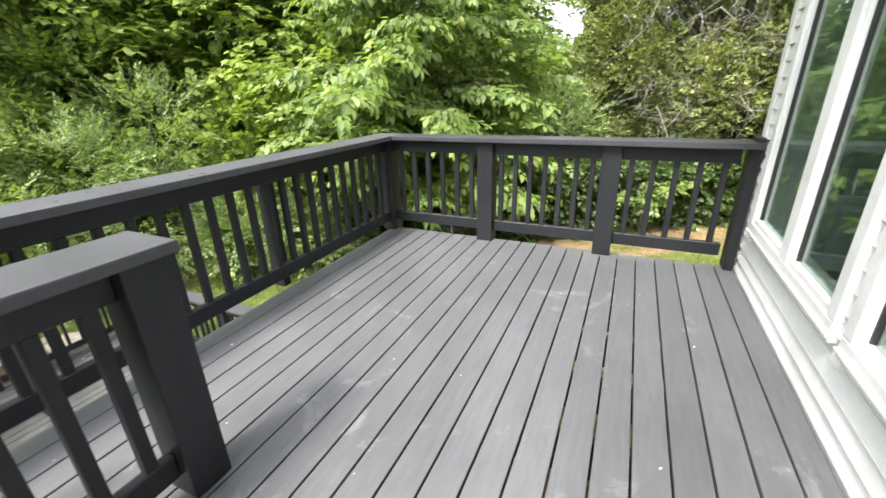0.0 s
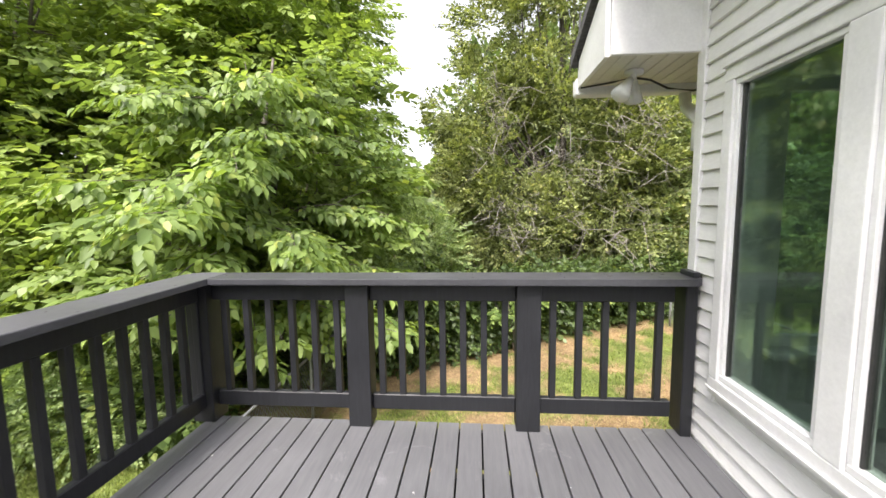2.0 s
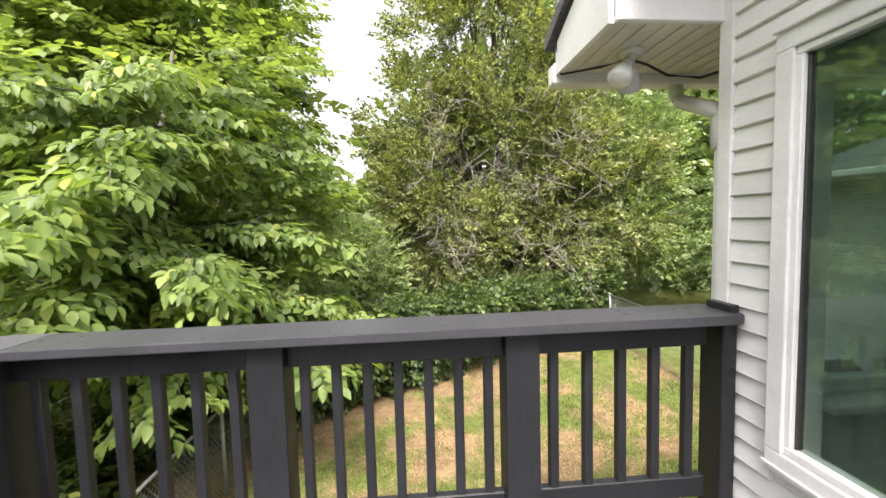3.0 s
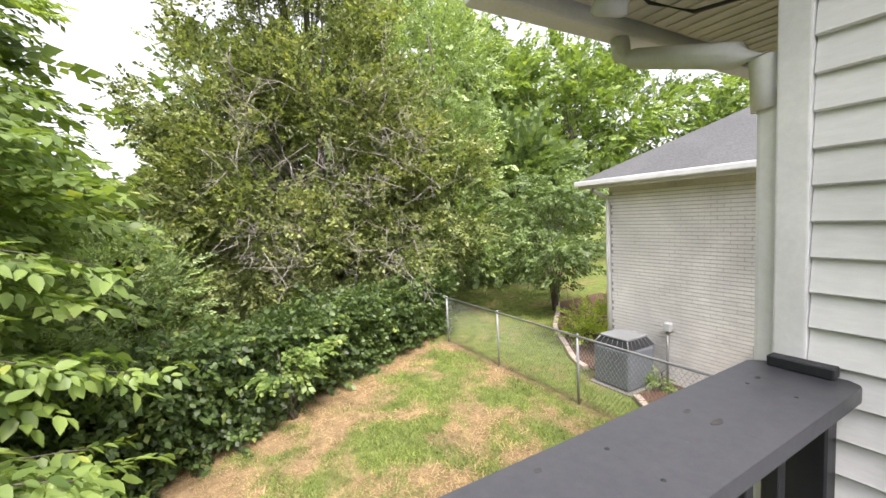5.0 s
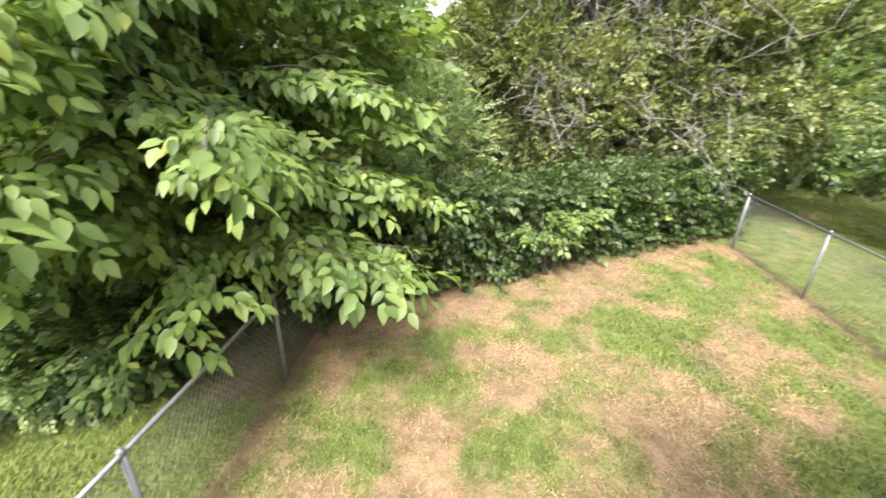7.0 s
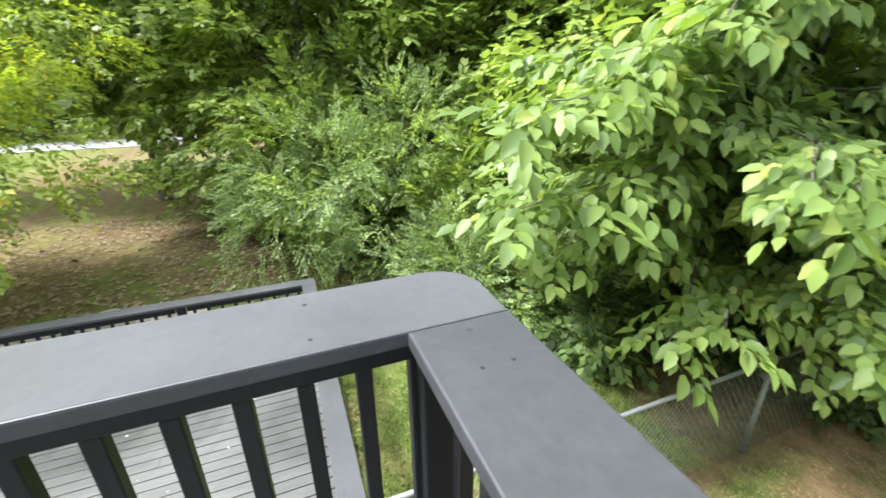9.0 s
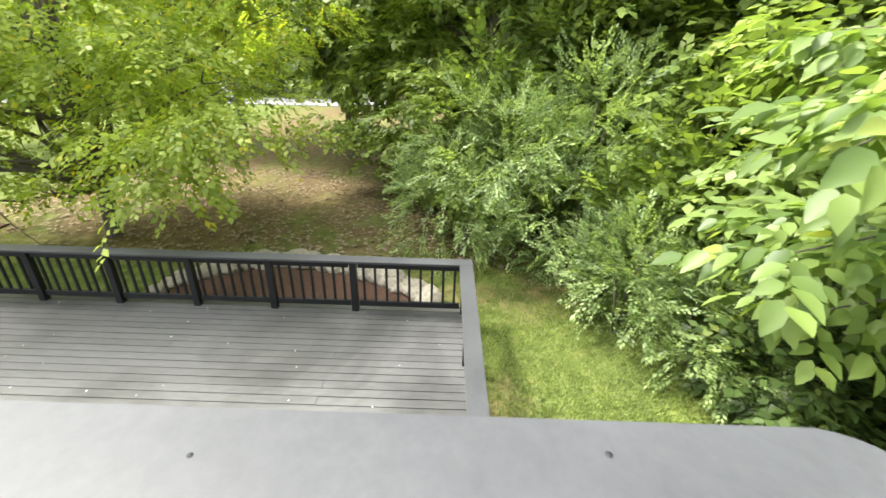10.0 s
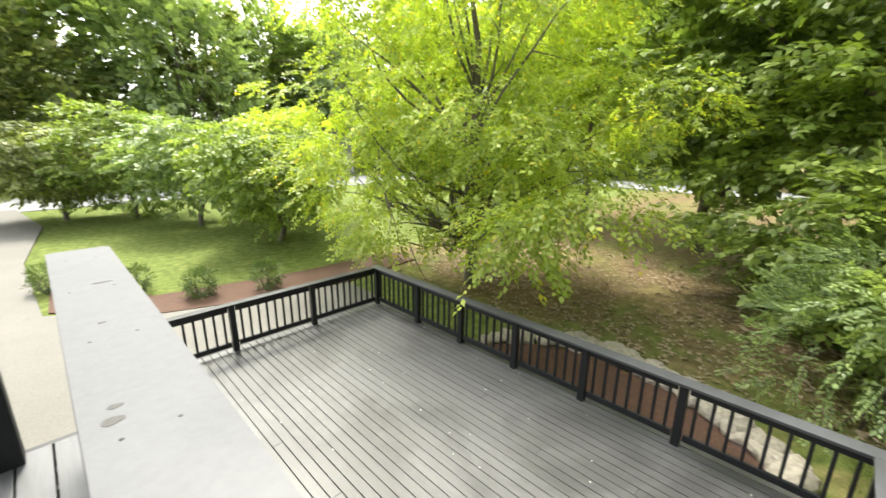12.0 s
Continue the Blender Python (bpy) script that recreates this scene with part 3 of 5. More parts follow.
def bush(name, label, blobs, count, leaf, spray, seed, gaps=0.45, scale=(0.8, 1.2), stems=7, group="", category="shrub", inner=0.4, clump=1.6, flat=0.55, pad=None):
    x, y = blobs[0][0], blobs[0][1]
    z = ground_z(x, y)
    rng = np.random.default_rng(seed)
    t = thing(name, label, category, (x, y, z), group)
    inv = Matrix.Translation((-x, -y, -z))
    paths = []
    for _ in range(stems):
        b = blobs[rng.integers(0, len(blobs))]
        d = Vector(rng.normal(0, 1, 3)).normalized()
        end = Vector(b[:3]) + Vector((d.x * b[3], d.y * b[4], abs(d.z) * b[5])) * 0.7
        foot = Vector((b[0] + rng.normal(0, 0.1), b[1] + rng.normal(0, 0.1), ground_z(b[0], b[1]) - 0.05))
        mid = foot.lerp(end, 0.5) + Vector(rng.normal(0, 0.1, 3))
        paths.append(([tuple(foot), tuple(mid), tuple(end)], [0.025, 0.017, 0.006]))
    for path in paths:
        part("stem", tubes("stem", [path], BARK, 5), t, at=inv)
    P, W = crown_points(blobs, count, seed, inner, gaps, clump, z + 0.02, pad, flat)
    ob = foliage("leaves", P, W, rng.uniform(scale[0], scale[1], len(P)), leaf, t, spray, seed)
    ob.matrix_basis = inv
    return t


# ---- railings ----
def rail_pieces(z, post_w, half):
    """Shared meshes for a railing's pieces, standing on height z."""
    return dict(
        post=slab("post", -post_w / 2, post_w / 2, -post_w / 2, post_w / 2, z, z + 0.877, RAIL, 0.006, 2),
        baluster=slab("baluster", -half, half, -half, half, z + 0.184, z + 0.77, RAIL, 0.003),
    )


def railing(name, label, a, b, z, posts, bays, pieces, cap_w=0.235, cap_over=(0.0, 0.0), group="railings", cap_mat=None, low=(0.09, 0.186), nails=0, post_off=0.0, round_at=(0, 0, 0, 0), thin_last=False, cap_out=0.0, knots=()):
    """A straight railing from a to b: posts, top rail, bottom rail, balusters and a wide flat cap."""
    a, b = Vector((a[0], a[1], 0)), Vector((b[0], b[1], 0))
    d = (b - a).normalized()
    length = (b - a).length
    ang = math.atan2(d.y, d.x)
    m = Matrix.Translation((a.x, a.y, 0)) @ Matrix.Rotation(ang, 4, "Z")
    t = thing(name, label, "railing", (a.x, a.y, z), group)
    inv = Matrix.Translation((-a.x, -a.y, -z)) @ m
    cap = rounded_board("cap", -cap_over[0], length + cap_over[1], -cap_w / 2 - cap_out, cap_w / 2, z + 0.877, z + 0.915, round_at, cap_mat or CAP)
    c = part("cap", cap, t, "weathered grey painted flat cap board", inv)
    rng = np.random.default_rng(int(abs(a.x * 31 + a.y * 17 + length * 7)) + 1)
    for k in range(nails):
        x = (k + 0.5) / nails * length + rng.normal(0, 0.05)
        for off in (-0.06, 0.055):
            r = 0.0045 + 0.002 * rng.random()
            yy = off + rng.normal(0, 0.012)
            part("nail_head", tubes("nail_head", [([(x, yy, z + 0.9135), (x, yy, z + 0.9156)], [r, r * 0.8])], DARK, 7), c)
    for kx, ky, kl, kw in knots:
        q = m.inverted() @ Vector((kx, ky, 0))
        ring = [(q.x + kl * math.cos(u) * (1 + 0.2 * math.sin(3 * u)), q.y + kw * math.sin(u), z + h) for h in (0.9137, 0.9158) for u in [2 * math.pi * i / 10 for i in range(10)]]
        part("knot", mesh_of("knot", ring, [tuple(range(10))[::-1], tuple(range(10, 20))] + [(i, (i + 1) % 10, (i + 1) % 10 + 10, i + 10) for i in range(10)], KNOT), c)
    for k, p in enumerate(posts):
        if thin_last and k == len(posts) - 1:
            part("post", slab("post", p - 0.035, p + 0.028, -0.069, 0.069, z, z + 0.877, RAIL, 0.005), t, at=inv)
            continue
        corner = k == 0 and post_off
        if post_off and not corner:
            part("post", slab("post", p - 0.032, p + 0.032, post_off - 0.05, post_off + 0.05, z, z + 0.877, RAIL, 0.006, 2), t, at=inv)
            continue
        part("post", pieces["post"], t, at=inv @ Matrix.Translation((p, 0.0 if corner else post_off, 0)))
    edges = sorted(posts)
    for (p, q), n in zip(zip(edges[:-1], edges[1:]), bays):
        w = 0.07 if not post_off else 0.0
        part("top_rail", slab("top_rail", p + w, q - w, -0.02, 0.02, z + 0.767, z + 0.8755, RAIL, 0.004), t, at=inv)
        part("bottom_rail", slab("bottom_rail", p + w, q - w, -0.021, 0.021, z + low[0], z + low[1], RAIL, 0.005), t, at=inv)
        for k in range(n):
            x = p + w + (q - p - 2 * w) * (k + 0.5) / n
            turn = Matrix.Rotation(rng.normal(0, 0.02), 4, "Z") @ Matrix.Rotation(rng.normal(0, 0.004), 4, "X")
            part("baluster", pieces["baluster"], t, at=inv @ Matrix.Translation((x, 0.0, 0)) @ turn)
    return t


UP = rail_pieces(0.0, 0.138, 0.019)
UP_LABEL = "charcoal painted wooden deck railing with wide cap"
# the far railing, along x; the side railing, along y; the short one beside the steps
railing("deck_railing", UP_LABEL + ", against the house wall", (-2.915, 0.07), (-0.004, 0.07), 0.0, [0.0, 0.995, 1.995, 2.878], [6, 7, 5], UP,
        cap_over=(-0.12, -0.003), nails=6, cap_mat=CAP_SHADED, knots=((-0.465, 0.119, 0.012, 0.006), (-0.464, 0.059, 0.02, 0.008), (-0.153, 0.115, 0.01, 0.006), (-0.876, 0.147, 0.008, 0.006)), thin_last=True, round_at=(0, 0.03, 0, 0.03))
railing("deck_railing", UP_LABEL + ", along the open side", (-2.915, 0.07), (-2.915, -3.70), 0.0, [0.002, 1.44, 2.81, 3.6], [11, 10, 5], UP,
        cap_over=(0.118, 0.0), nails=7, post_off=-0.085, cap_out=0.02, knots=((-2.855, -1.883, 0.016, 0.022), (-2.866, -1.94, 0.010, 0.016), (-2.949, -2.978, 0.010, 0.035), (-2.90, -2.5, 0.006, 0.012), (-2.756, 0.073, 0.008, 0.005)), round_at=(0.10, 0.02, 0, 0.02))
railing("deck_railing", UP_LABEL + ", beside the steps", (-2.075, -2.63), (-2.075, -6.2), 0.0, [0.075, 1.4, 2.8, 3.46], [9, 10, 5], UP,
        cap_over=(0.0, 0.0), nails=5)
tagged(new("newel_post", slab("newel_post", -2.56, -2.46, -3.47, -3.37, 0.0, 0.88, RAIL, 0.006, 2)), "black painted square newel post at the head of the steps", "post")
cap_block = part("rail_end_block", slab("rail_end_block", -0.045, -0.005, 0.0, 0.14, 0.916, 0.945, RAIL, 0.003))
tagged(cap_block, "small black wooden block fixed to the wall on the rail cap", "wood block")

LO = -2.28
LOW = rail_pieces(LO, 0.10, 0.018)
LOW_LABEL = "charcoal painted wooden railing of the lower deck"
far_posts = [8.27 - v for v in (8.27, 6.83, 5.6, 4.36, 3.13, 1.84, 0.12)]
railing("lower_deck_railing", LOW_LABEL + " before the stones", (-8.07, -8.27), (-8.07, -0.12), LO, far_posts, [8, 7, 7, 7, 7, 9], LOW,
        cap_w=0.20, cap_over=(0.1, 0.1), group="lower deck railings", cap_mat=CAP)
railing("lower_deck_railing", LOW_LABEL + " along the lawn side", (-8.07, -0.12), (-3.2, -0.12), LO, [0.0, 1.2, 2.4, 3.6, 4.8], [7, 7, 7, 7], LOW,
        cap_w=0.20, cap_over=(-0.1, 0.0), group="lower deck railings", cap_mat=CAP)
railing("lower_deck_railing", LOW_LABEL + " along the driveway side", (-8.07, -8.27), (-3.6, -8.27), LO, [0.0, 1.62, 3.17, 4.4], [10, 9, 7], LOW,
        cap_w=0.16, cap_over=(-0.1, 0.0), group="lower deck railings", cap_mat=RAIL)


# ---- decks ----
def deck(name, label, x0, x1, y0, y1, z, pitch, width, material, cuts, seed):
    rng = random.Random(seed)
    floor = thing(name, label, "deck", ((x0 + x1) / 2, (y0 + y1) / 2, z - 0.03), kind="structure")
    inv = Matrix.Translation((-(x0 + x1) / 2, -(y0 + y1) / 2, -(z - 0.03)))
    meshes = {}
    x = x1 - 0.118 + pitch if name == "upper_deck" else x1
    while x > x0 + 0.02:
        start = -3.47 if name == "upper_deck" and x < -2.02 else y0
        ends = [start] + ([rng.choice(cuts)] if cuts and rng.random() < 0.55 else []) + [y1]
        right = min(x, x1) - 0.004
        left = max(x - width, x0)
        for a, b in zip(ends[:-1], ends[1:]):
            key = (round(right - left, 3), round(b - a, 3))
            if key not in meshes:
                meshes[key] = slab("deck_board", -(right - left) / 2, (right - left) / 2, -(b - a) / 2 + 0.0015, (b - a) / 2 - 0.0015, -0.036, 0, material, 0.004, 2)
            part("deck_board", meshes[key], floor, at=inv @ Matrix.Translation(((left + right) / 2, (a + b) / 2, z - rng.random() * 0.002)))
        x -= pitch
    return floor


deck("upper_deck", "weathered grey painted plank deck with pale scuffs", -2.93, -0.002, -9.0, 0.085, 0.0, 0.1335, 0.1285, DECK, None, 4)
for k in range(9):
    jy = -0.35 - 0.4 * k
    part("joist", slab("joist", -2.89, -0.02, jy - 0.019, jy + 0.019, -0.24, -0.0405, RAIL, 0.0), bpy.data.objects["upper_deck"], at=Matrix.Translation((1.466, 4.4575, 0.03)))
for nm, box in (("rim_joist", (-2.90, -0.01, 0.045, 0.083)), ("rim_joist", (-2.93, -2.892, -3.47, 0.083))):
    tagged(new(nm, slab(nm, *box, -0.28, -0.0405, RAIL, 0.003)), "charcoal painted rim board under the deck edge", "rim board", kind="structure")
for px, py in ((-2.82, -0.05), (-2.82, -2.9), (-1.98, -5.6), (-1.4, -0.05), (-0.2, -0.05)):
    g = ground_z(px)
    tagged(new("deck_post", slab("deck_post", px - 0.07, px + 0.07, py - 0.07, py + 0.07, g - 0.1, -0.2805, RAIL, 0.005)), "square timber post holding up the deck", "post", group="deck posts")
deck("lower_deck", "lower grey plank deck with painted dapple shade, pale stains, fallen petals", -8.2, -3.15, -8.4, -0.02, LO, 0.1335, 0.1265, LOWER, [-6.6, -5.4, -4.2, -3.0, -1.9], 9)
for nm, box in (("rim_joist", (-8.24, -8.203, -8.4, -0.02)), ("rim_joist", (-8.2, -3.15, -0.018, 0.02)), ("rim_joist", (-8.2, -3.15, -8.44, -8.403))):
    tagged(new(nm, slab(nm, *box, -2.62, LO - 0.002, RAIL, 0.003)), "charcoal painted rim board round the lower deck", "rim board", kind="structure")

steps = thing("deck_steps", "grey painted wooden steps leading down from the deck", "stairs", (-2.46, -3.75, -2.2))
sinv = Matrix.Translation((2.46, 3.75, 2.2))
# the opening of the steps lies between the two railings
for k in range(12):
    z = -0.175 * (k + 1)
    part("tread", slab("tread", -2.80, -2.13, -3.5 - 0.25 * (k + 1), -3.5 - 0.25 * k + 0.02, z - 0.036, z, DECK, 0.005), steps, at=sinv)
for sx in (-2.82, -2.11):
    part("stringer", tubes("stringer", [([(sx, -3.5, -0.25), (sx, -6.6, -2.42)], [0.06, 0.06])], RAIL, 4), steps, at=sinv)

rngp = np.random.default_rng(5)


def petals(name, label, x0, x1, y0, y1, z, n, size):
    x, y = rngp.uniform(x0, x1, n), rngp.uniform(y0, y1, n)
    a = rngp.uniform(0, 6.28, n)
    s = size * rngp.uniform(0.4, 1.3, n)
    c, sn = np.cos(a) * s, np.sin(a) * s
    zz = np.full(n, z)
    verts = np.stack([np.stack([x + c, y + sn, zz], 1), np.stack([x - sn * 0.5, y + c * 0.5, zz + s * 0.35], 1),
                      np.stack([x - c, y - sn, zz], 1), np.stack([x + sn * 0.5, y - c * 0.5, zz + s * 0.25], 1)], 1).reshape(-1, 3)
    tagged(new(name, mesh_np(name, verts, np.arange(4 * n).reshape(-1, 4), PETAL)), label, "petals", kind="stuff")


petals("fallen_petals", "small white petals lying on the deck boards", -2.8, -0.3, -3.6, -0.1, 0.003, 26, 0.008)
petals("fallen_petals", "small white petals scattered on the lower deck", -8.0, -4.2, -8.0, -0.4, LO + 0.003, 60, 0.014)



def litter(x0, x1, y0, y1, n):
    """Dry leaves and twigs lying on the bare ground under the trees."""
    x, y, a = rngp.uniform(x0, x1, n), rngp.uniform(y0, y1, n), rngp.uniform(0, 6.28, n)
    keep = cover(x, y)[1] > 0.25
    x, y, a = x[keep], y[keep], a[keep]
    n = len(x)
    s = rngp.uniform(0.03, 0.085, n)
    c, sn = np.cos(a) * s, np.sin(a) * s
    z = np.array([ground_z(u, v) for u, v in zip(x, y)]) + 0.03
    verts = np.stack([np.stack([x + c, y + sn, z], 1), np.stack([x - sn * 0.5, y + c * 0.5, z + s * 0.4], 1),
                      np.stack([x - c, y - sn, z], 1), np.stack([x + sn * 0.5, y - c * 0.5, z + s * 0.2], 1)], 1).reshape(-1, 3)
    tagged(new("leaf_litter", mesh_np("leaf_litter", verts, np.arange(4 * n).reshape(-1, 4), LITTER)), "dry tan leaf litter strewn on the bare earth", "leaf litter", kind="stuff")


litter(-17.5, -8.5, -12.0, 6.0, 9000)

# ---- the house ----
HOUSE_TOP = 2.136


def pierced(name, y0, y1, z0, z1, holes, x0, x1, material, across=False):
    """The mesh of a wall along y (or, across, along x), of real thickness, with openings through it."""
    bm = bmesh.new()
    ys = sorted({y0, y1, *[v for h in holes for v in h[:2]]})
    zs = sorted({z0, z1, *[v for h in holes for v in h[2:]]})
    for a, b in zip(ys[:-1], ys[1:]):
        for c, d in zip(zs[:-1], zs[1:]):
            if any(h[0] <= (a + b) / 2 <= h[1] and h[2] <= (c + d) / 2 <= h[3] for h in holes):
                continue
            r = bmesh.ops.create_cube(bm, size=1)
            for v in r["verts"]:
                p, q = (x0 + x1) / 2 + v.co.x * (x1 - x0), (a + b) / 2 + v.co.y * (b - a)
                v.co = Vector((q, p, (c + d) / 2 + v.co.z * (d - c)) if across else (p, q, (c + d) / 2 + v.co.z * (d - c)))
    bmesh.ops.remove_doubles(bm, verts=bm.verts, dist=0.0005)
    return from_bm(name, bm, material)


def wall_with_holes(name, label, y0, y1, z0, z1, holes, x0, x1, material, across=False):
    return tagged(new(name, pierced(name, y0, y1, z0, z1, holes, x0, x1, material, across)), label, "wall", kind="structure")


UNITS = [(-0.15, -1.52), (-1.60, -2.97), (-4.6, -5.97)]
Z0, Z1 = 0.35, 1.96
holes = [(b + 0.05, a - 0.05, Z0 + 0.05, Z1 - 0.05) for a, b in UNITS]
wall = wall_with_holes("wall_east", "white vinyl lap siding wall of the house", -9.6, 0.135, -2.4, HOUSE_TOP + 0.4, holes, 0.022, 0.16, SIDING)
NW = (0.36, 3.05, 0.53, 1.95)
wall_with_holes("wall_north", "white end wall of the house with a wide window", 0.161, 3.6, -2.4, HOUSE_TOP + 0.4, [NW], -0.02, 0.135, SIDING, across=True)
wall_with_holes("wall_south", "plain white end wall of the house", -9.6, -9.45, -2.4, HOUSE_TOP + 0.4, [], 0.161, 3.6, SIDING)
wall_with_holes("wall_far", "plain white wall at the far side of the house", -9.45, -0.021, -2.4, HOUSE_TOP + 0.4, [], 3.45, 3.6, SIDING)
tagged(new("corner_board", slab("corner_board", -0.006, 0.10, 0.068, 0.142, -2.3, HOUSE_TOP + 0.3, TRIM, 0.006, 2)), "white corner board at the end of the siding", "corner board", kind="structure")

LAP = 0.0925
lap_meshes = {}


def lap(y0, y1, z):
    """One course of lap siding: thin at the top, thick at its lower lip."""
    key = round(y1 - y0, 3)
    if key not in lap_meshes:
        n = y1 - y0
        prof = [(0.021, LAP + 0.004), (0.017, LAP + 0.004), (0.0015, 0.010), (0.0, 0.004), (0.0035, 0.0), (0.016, 0.0), (0.021, 0.004)]
        verts = [(x, s * n / 2, zz) for s in (-1, 1) for x, zz in prof]
        k = len(prof)
        faces = [tuple(range(k)), tuple(range(2 * k - 1, k - 1, -1))] + [(i, i + k, (i + 1) % k + k, (i + 1) % k) for i in range(k)]
        lap_meshes[key] = mesh_of("siding_lap", verts, faces, SIDING)
    part("siding_lap", lap_meshes[key], wall, at=Matrix.Translation((0, (y0 + y1) / 2, z)))


z = -0.36
while z < HOUSE_TOP + 0.3:
    mid = z + LAP / 2
    if mid < Z0 - 0.02 or mid > Z1 + 0.03:
        spans = [(-6.0, 0.066)]
    else:
        spans = [(-0.148, 0.066), (-1.598, -1.522), (-4.598, -2.972)]
    for a, b in spans:
        lap(a, b, z)
    z += LAP


def window(name, y_far, y_near, label):
    """A double window unit: outer trim, sill, sashes and panes; the far pane is the narrower one."""
    t = thing(name, label, "window", (0.0, (y_far + y_near) / 2, Z0), kind="structure")
    inv = Matrix.Translation((0, -(y_far + y_near) / 2, -Z0))
    panes = [(y_far - 0.095, y_far - 0.625), (y_far - 0.80, y_far - 1.27)]
    outer = ((y_near, y_far, Z0, Z0 + 0.085), (y_near, y_far, Z1 - 0.07, Z1), (y_near, y_near + 0.075, Z0 + 0.0855, Z1 - 0.0705),
             (y_far - 0.07, y_far, Z0 + 0.0855, Z1 - 0.0705), (panes[1][0] + 0.03, panes[0][1] - 0.03, Z0 + 0.0855, Z1 - 0.0705))
    for k, (a, b, c, d) in enumerate(outer):
        part("window_frame", slab("window_frame", -0.024, 0.055, a, b, c, d, TRIM, 0.006, 2), t, at=inv)
    part("window_sill", slab("window_sill", -0.034, -0.0245, y_near - 0.005, y_far + 0.005, Z0 + 0.02, Z0 + 0.034, TRIM, 0.003), t, at=inv)
    part("drip_cap", slab("drip_cap", -0.04, -0.0245, y_near, y_far, Z1 - 0.004, Z1 + 0.012, TRIM, 0.003), t, at=inv)
    for a, b in panes:
        s = 0.028
        rim = ((b - s, a + s, Z0 + 0.086, Z0 + 0.118), (b - s, a + s, Z1 - 0.098, Z1 - 0.071), (b - s, b, Z0 + 0.1185, Z1 - 0.0985), (a, a + s, Z0 + 0.1185, Z1 - 0.0985))
        for c in rim:
            part("sash", slab("sash", -0.012, 0.05, *c, TRIM, 0.004), t, at=inv)
        for c in ((b, b + 0.012, Z0 + 0.119, Z1 - 0.099), (a - 0.012, a, Z0 + 0.119, Z1 - 0.099)):
            part("gasket", slab("gasket", 0.004, 0.03, *c, FRAME_DARK, 0.002), t, at=inv)
        g = part("pane", slab("pane", 0.014, 0.020, b + 0.002, a - 0.002, Z0 + 0.1187, Z1 - 0.0987, GLASS, 0.0), t, at=inv)
        g.visible_shadow = False
    return t


for k, (a, b) in enumerate(UNITS):
    window("window_%d" % (k + 1), a, b, "white vinyl double window unit with dark tinted glass panes")

# the room behind the glass
for nm, box, mat, lab in (("room_floor", (0.161, 3.45, -9.45, -0.021, -0.02, 0.10), ROOM_FLOOR, "dark floor of the room behind the glass"),
                          ("room_wall", (3.40, 3.448, -9.44, -0.022, 0.1005, 2.399), ROOM, "grey-green inner wall of the room"),
                          ("ceiling", (0.161, 3.45, -9.45, -0.021, 2.4, 2.5), TRIM, "white ceiling of the room behind the glass")):
    tagged(new(nm, slab(nm, *box, mat, 0.0)), lab, nm.replace("_", " "), kind="structure")
nwin = thing("window_4", "white framed window in the end wall, seen through the room", "window", (1.7, 0.06, NW[2]), kind="structure")
nwi = Matrix.Translation((-1.7, -0.06, -NW[2]))
nx0, nx1, nz0, nz1 = NW
for c in ((nx0, nx1, nz0, nz0 + 0.06), (nx0, nx1, nz1 - 0.06, nz1), (nx0, nx0 + 0.05, nz0 + 0.0605, nz1 - 0.0605), (nx1 - 0.05, nx1, nz0 + 0.0605, nz1 - 0.0605), (1.66, 1.75, nz0 + 0.0605, nz1 - 0.0605)):
    part("window_frame", slab("window_frame", c[0], c[1], 0.03, 0.10, c[2], c[3], TRIM, 0.005), nwin, at=nwi)
part("window_sill", slab("window_sill", nx0 - 0.04, nx1 + 0.04, -0.11, 0.029, nz0 - 0.03, nz0 + 0.004, TRIM, 0.006), nwin, "white inner window sill", nwi)
for c in ((nx0 + 0.05, 1.66), (1.75, nx1 - 0.05)):
    g = part("pane", slab("pane", c[0] + 0.001, c[1] - 0.001, 0.06, 0.066, nz0 + 0.061, nz1 - 0.061, GLASS, 0.0), nwin, at=nwi)
    g.visible_shadow = False

# eave over the north end, with its boxed return, gutter, lamp and cables
EX, EY0, EY1 = -0.47, 0.145, 0.73
tagged(new("soffit", slab("soffit", EX, 3.95, EY0, EY1, HOUSE_TOP, HOUSE_TOP + 0.03, SOFFIT, 0.003)), "cream ribbed soffit under the eave", "soffit", kind="structure")
soff = bpy.data.objects["soffit"]
for k in range(50):
    x = EX + 0.06 + k * 0.085
    part("soffit_rib", slab("soffit_rib", x - 0.004, x + 0.004, EY0 + 0.01, EY1 - 0.02, HOUSE_TOP - 0.006, HOUSE_TOP - 0.0005, SOFFIT, 0.002), soff)
tagged(new("eave_return", slab("eave_return", EX - 0.002, 0.30, EY0 - 0.03, EY0 - 0.002, HOUSE_TOP - 0.004, HOUSE_TOP + 0.34, TRIM, 0.005)), "white painted boxed end of the eave", "eave", kind="structure")
rake = bmesh.new()
prof = [(EY0 - 0.001, HOUSE_TOP - 0.004), (EY1 + 0.02, HOUSE_TOP - 0.004), (EY1 + 0.02, HOUSE_TOP + 0.16), (EY0 - 0.001, HOUSE_TOP + 0.42)]
lo_v = [rake.verts.new((EX - 0.03, y, zz)) for y, zz in prof]
hi_v = [rake.verts.new((EX - 0.003, y, zz)) for y, zz in prof]
rake.faces.new(lo_v)
rake.faces.new(hi_v[::-1])
for i in range(4):
    rake.faces.new((lo_v[i], lo_v[(i + 1) % 4], hi_v[(i + 1) % 4], hi_v[i]))
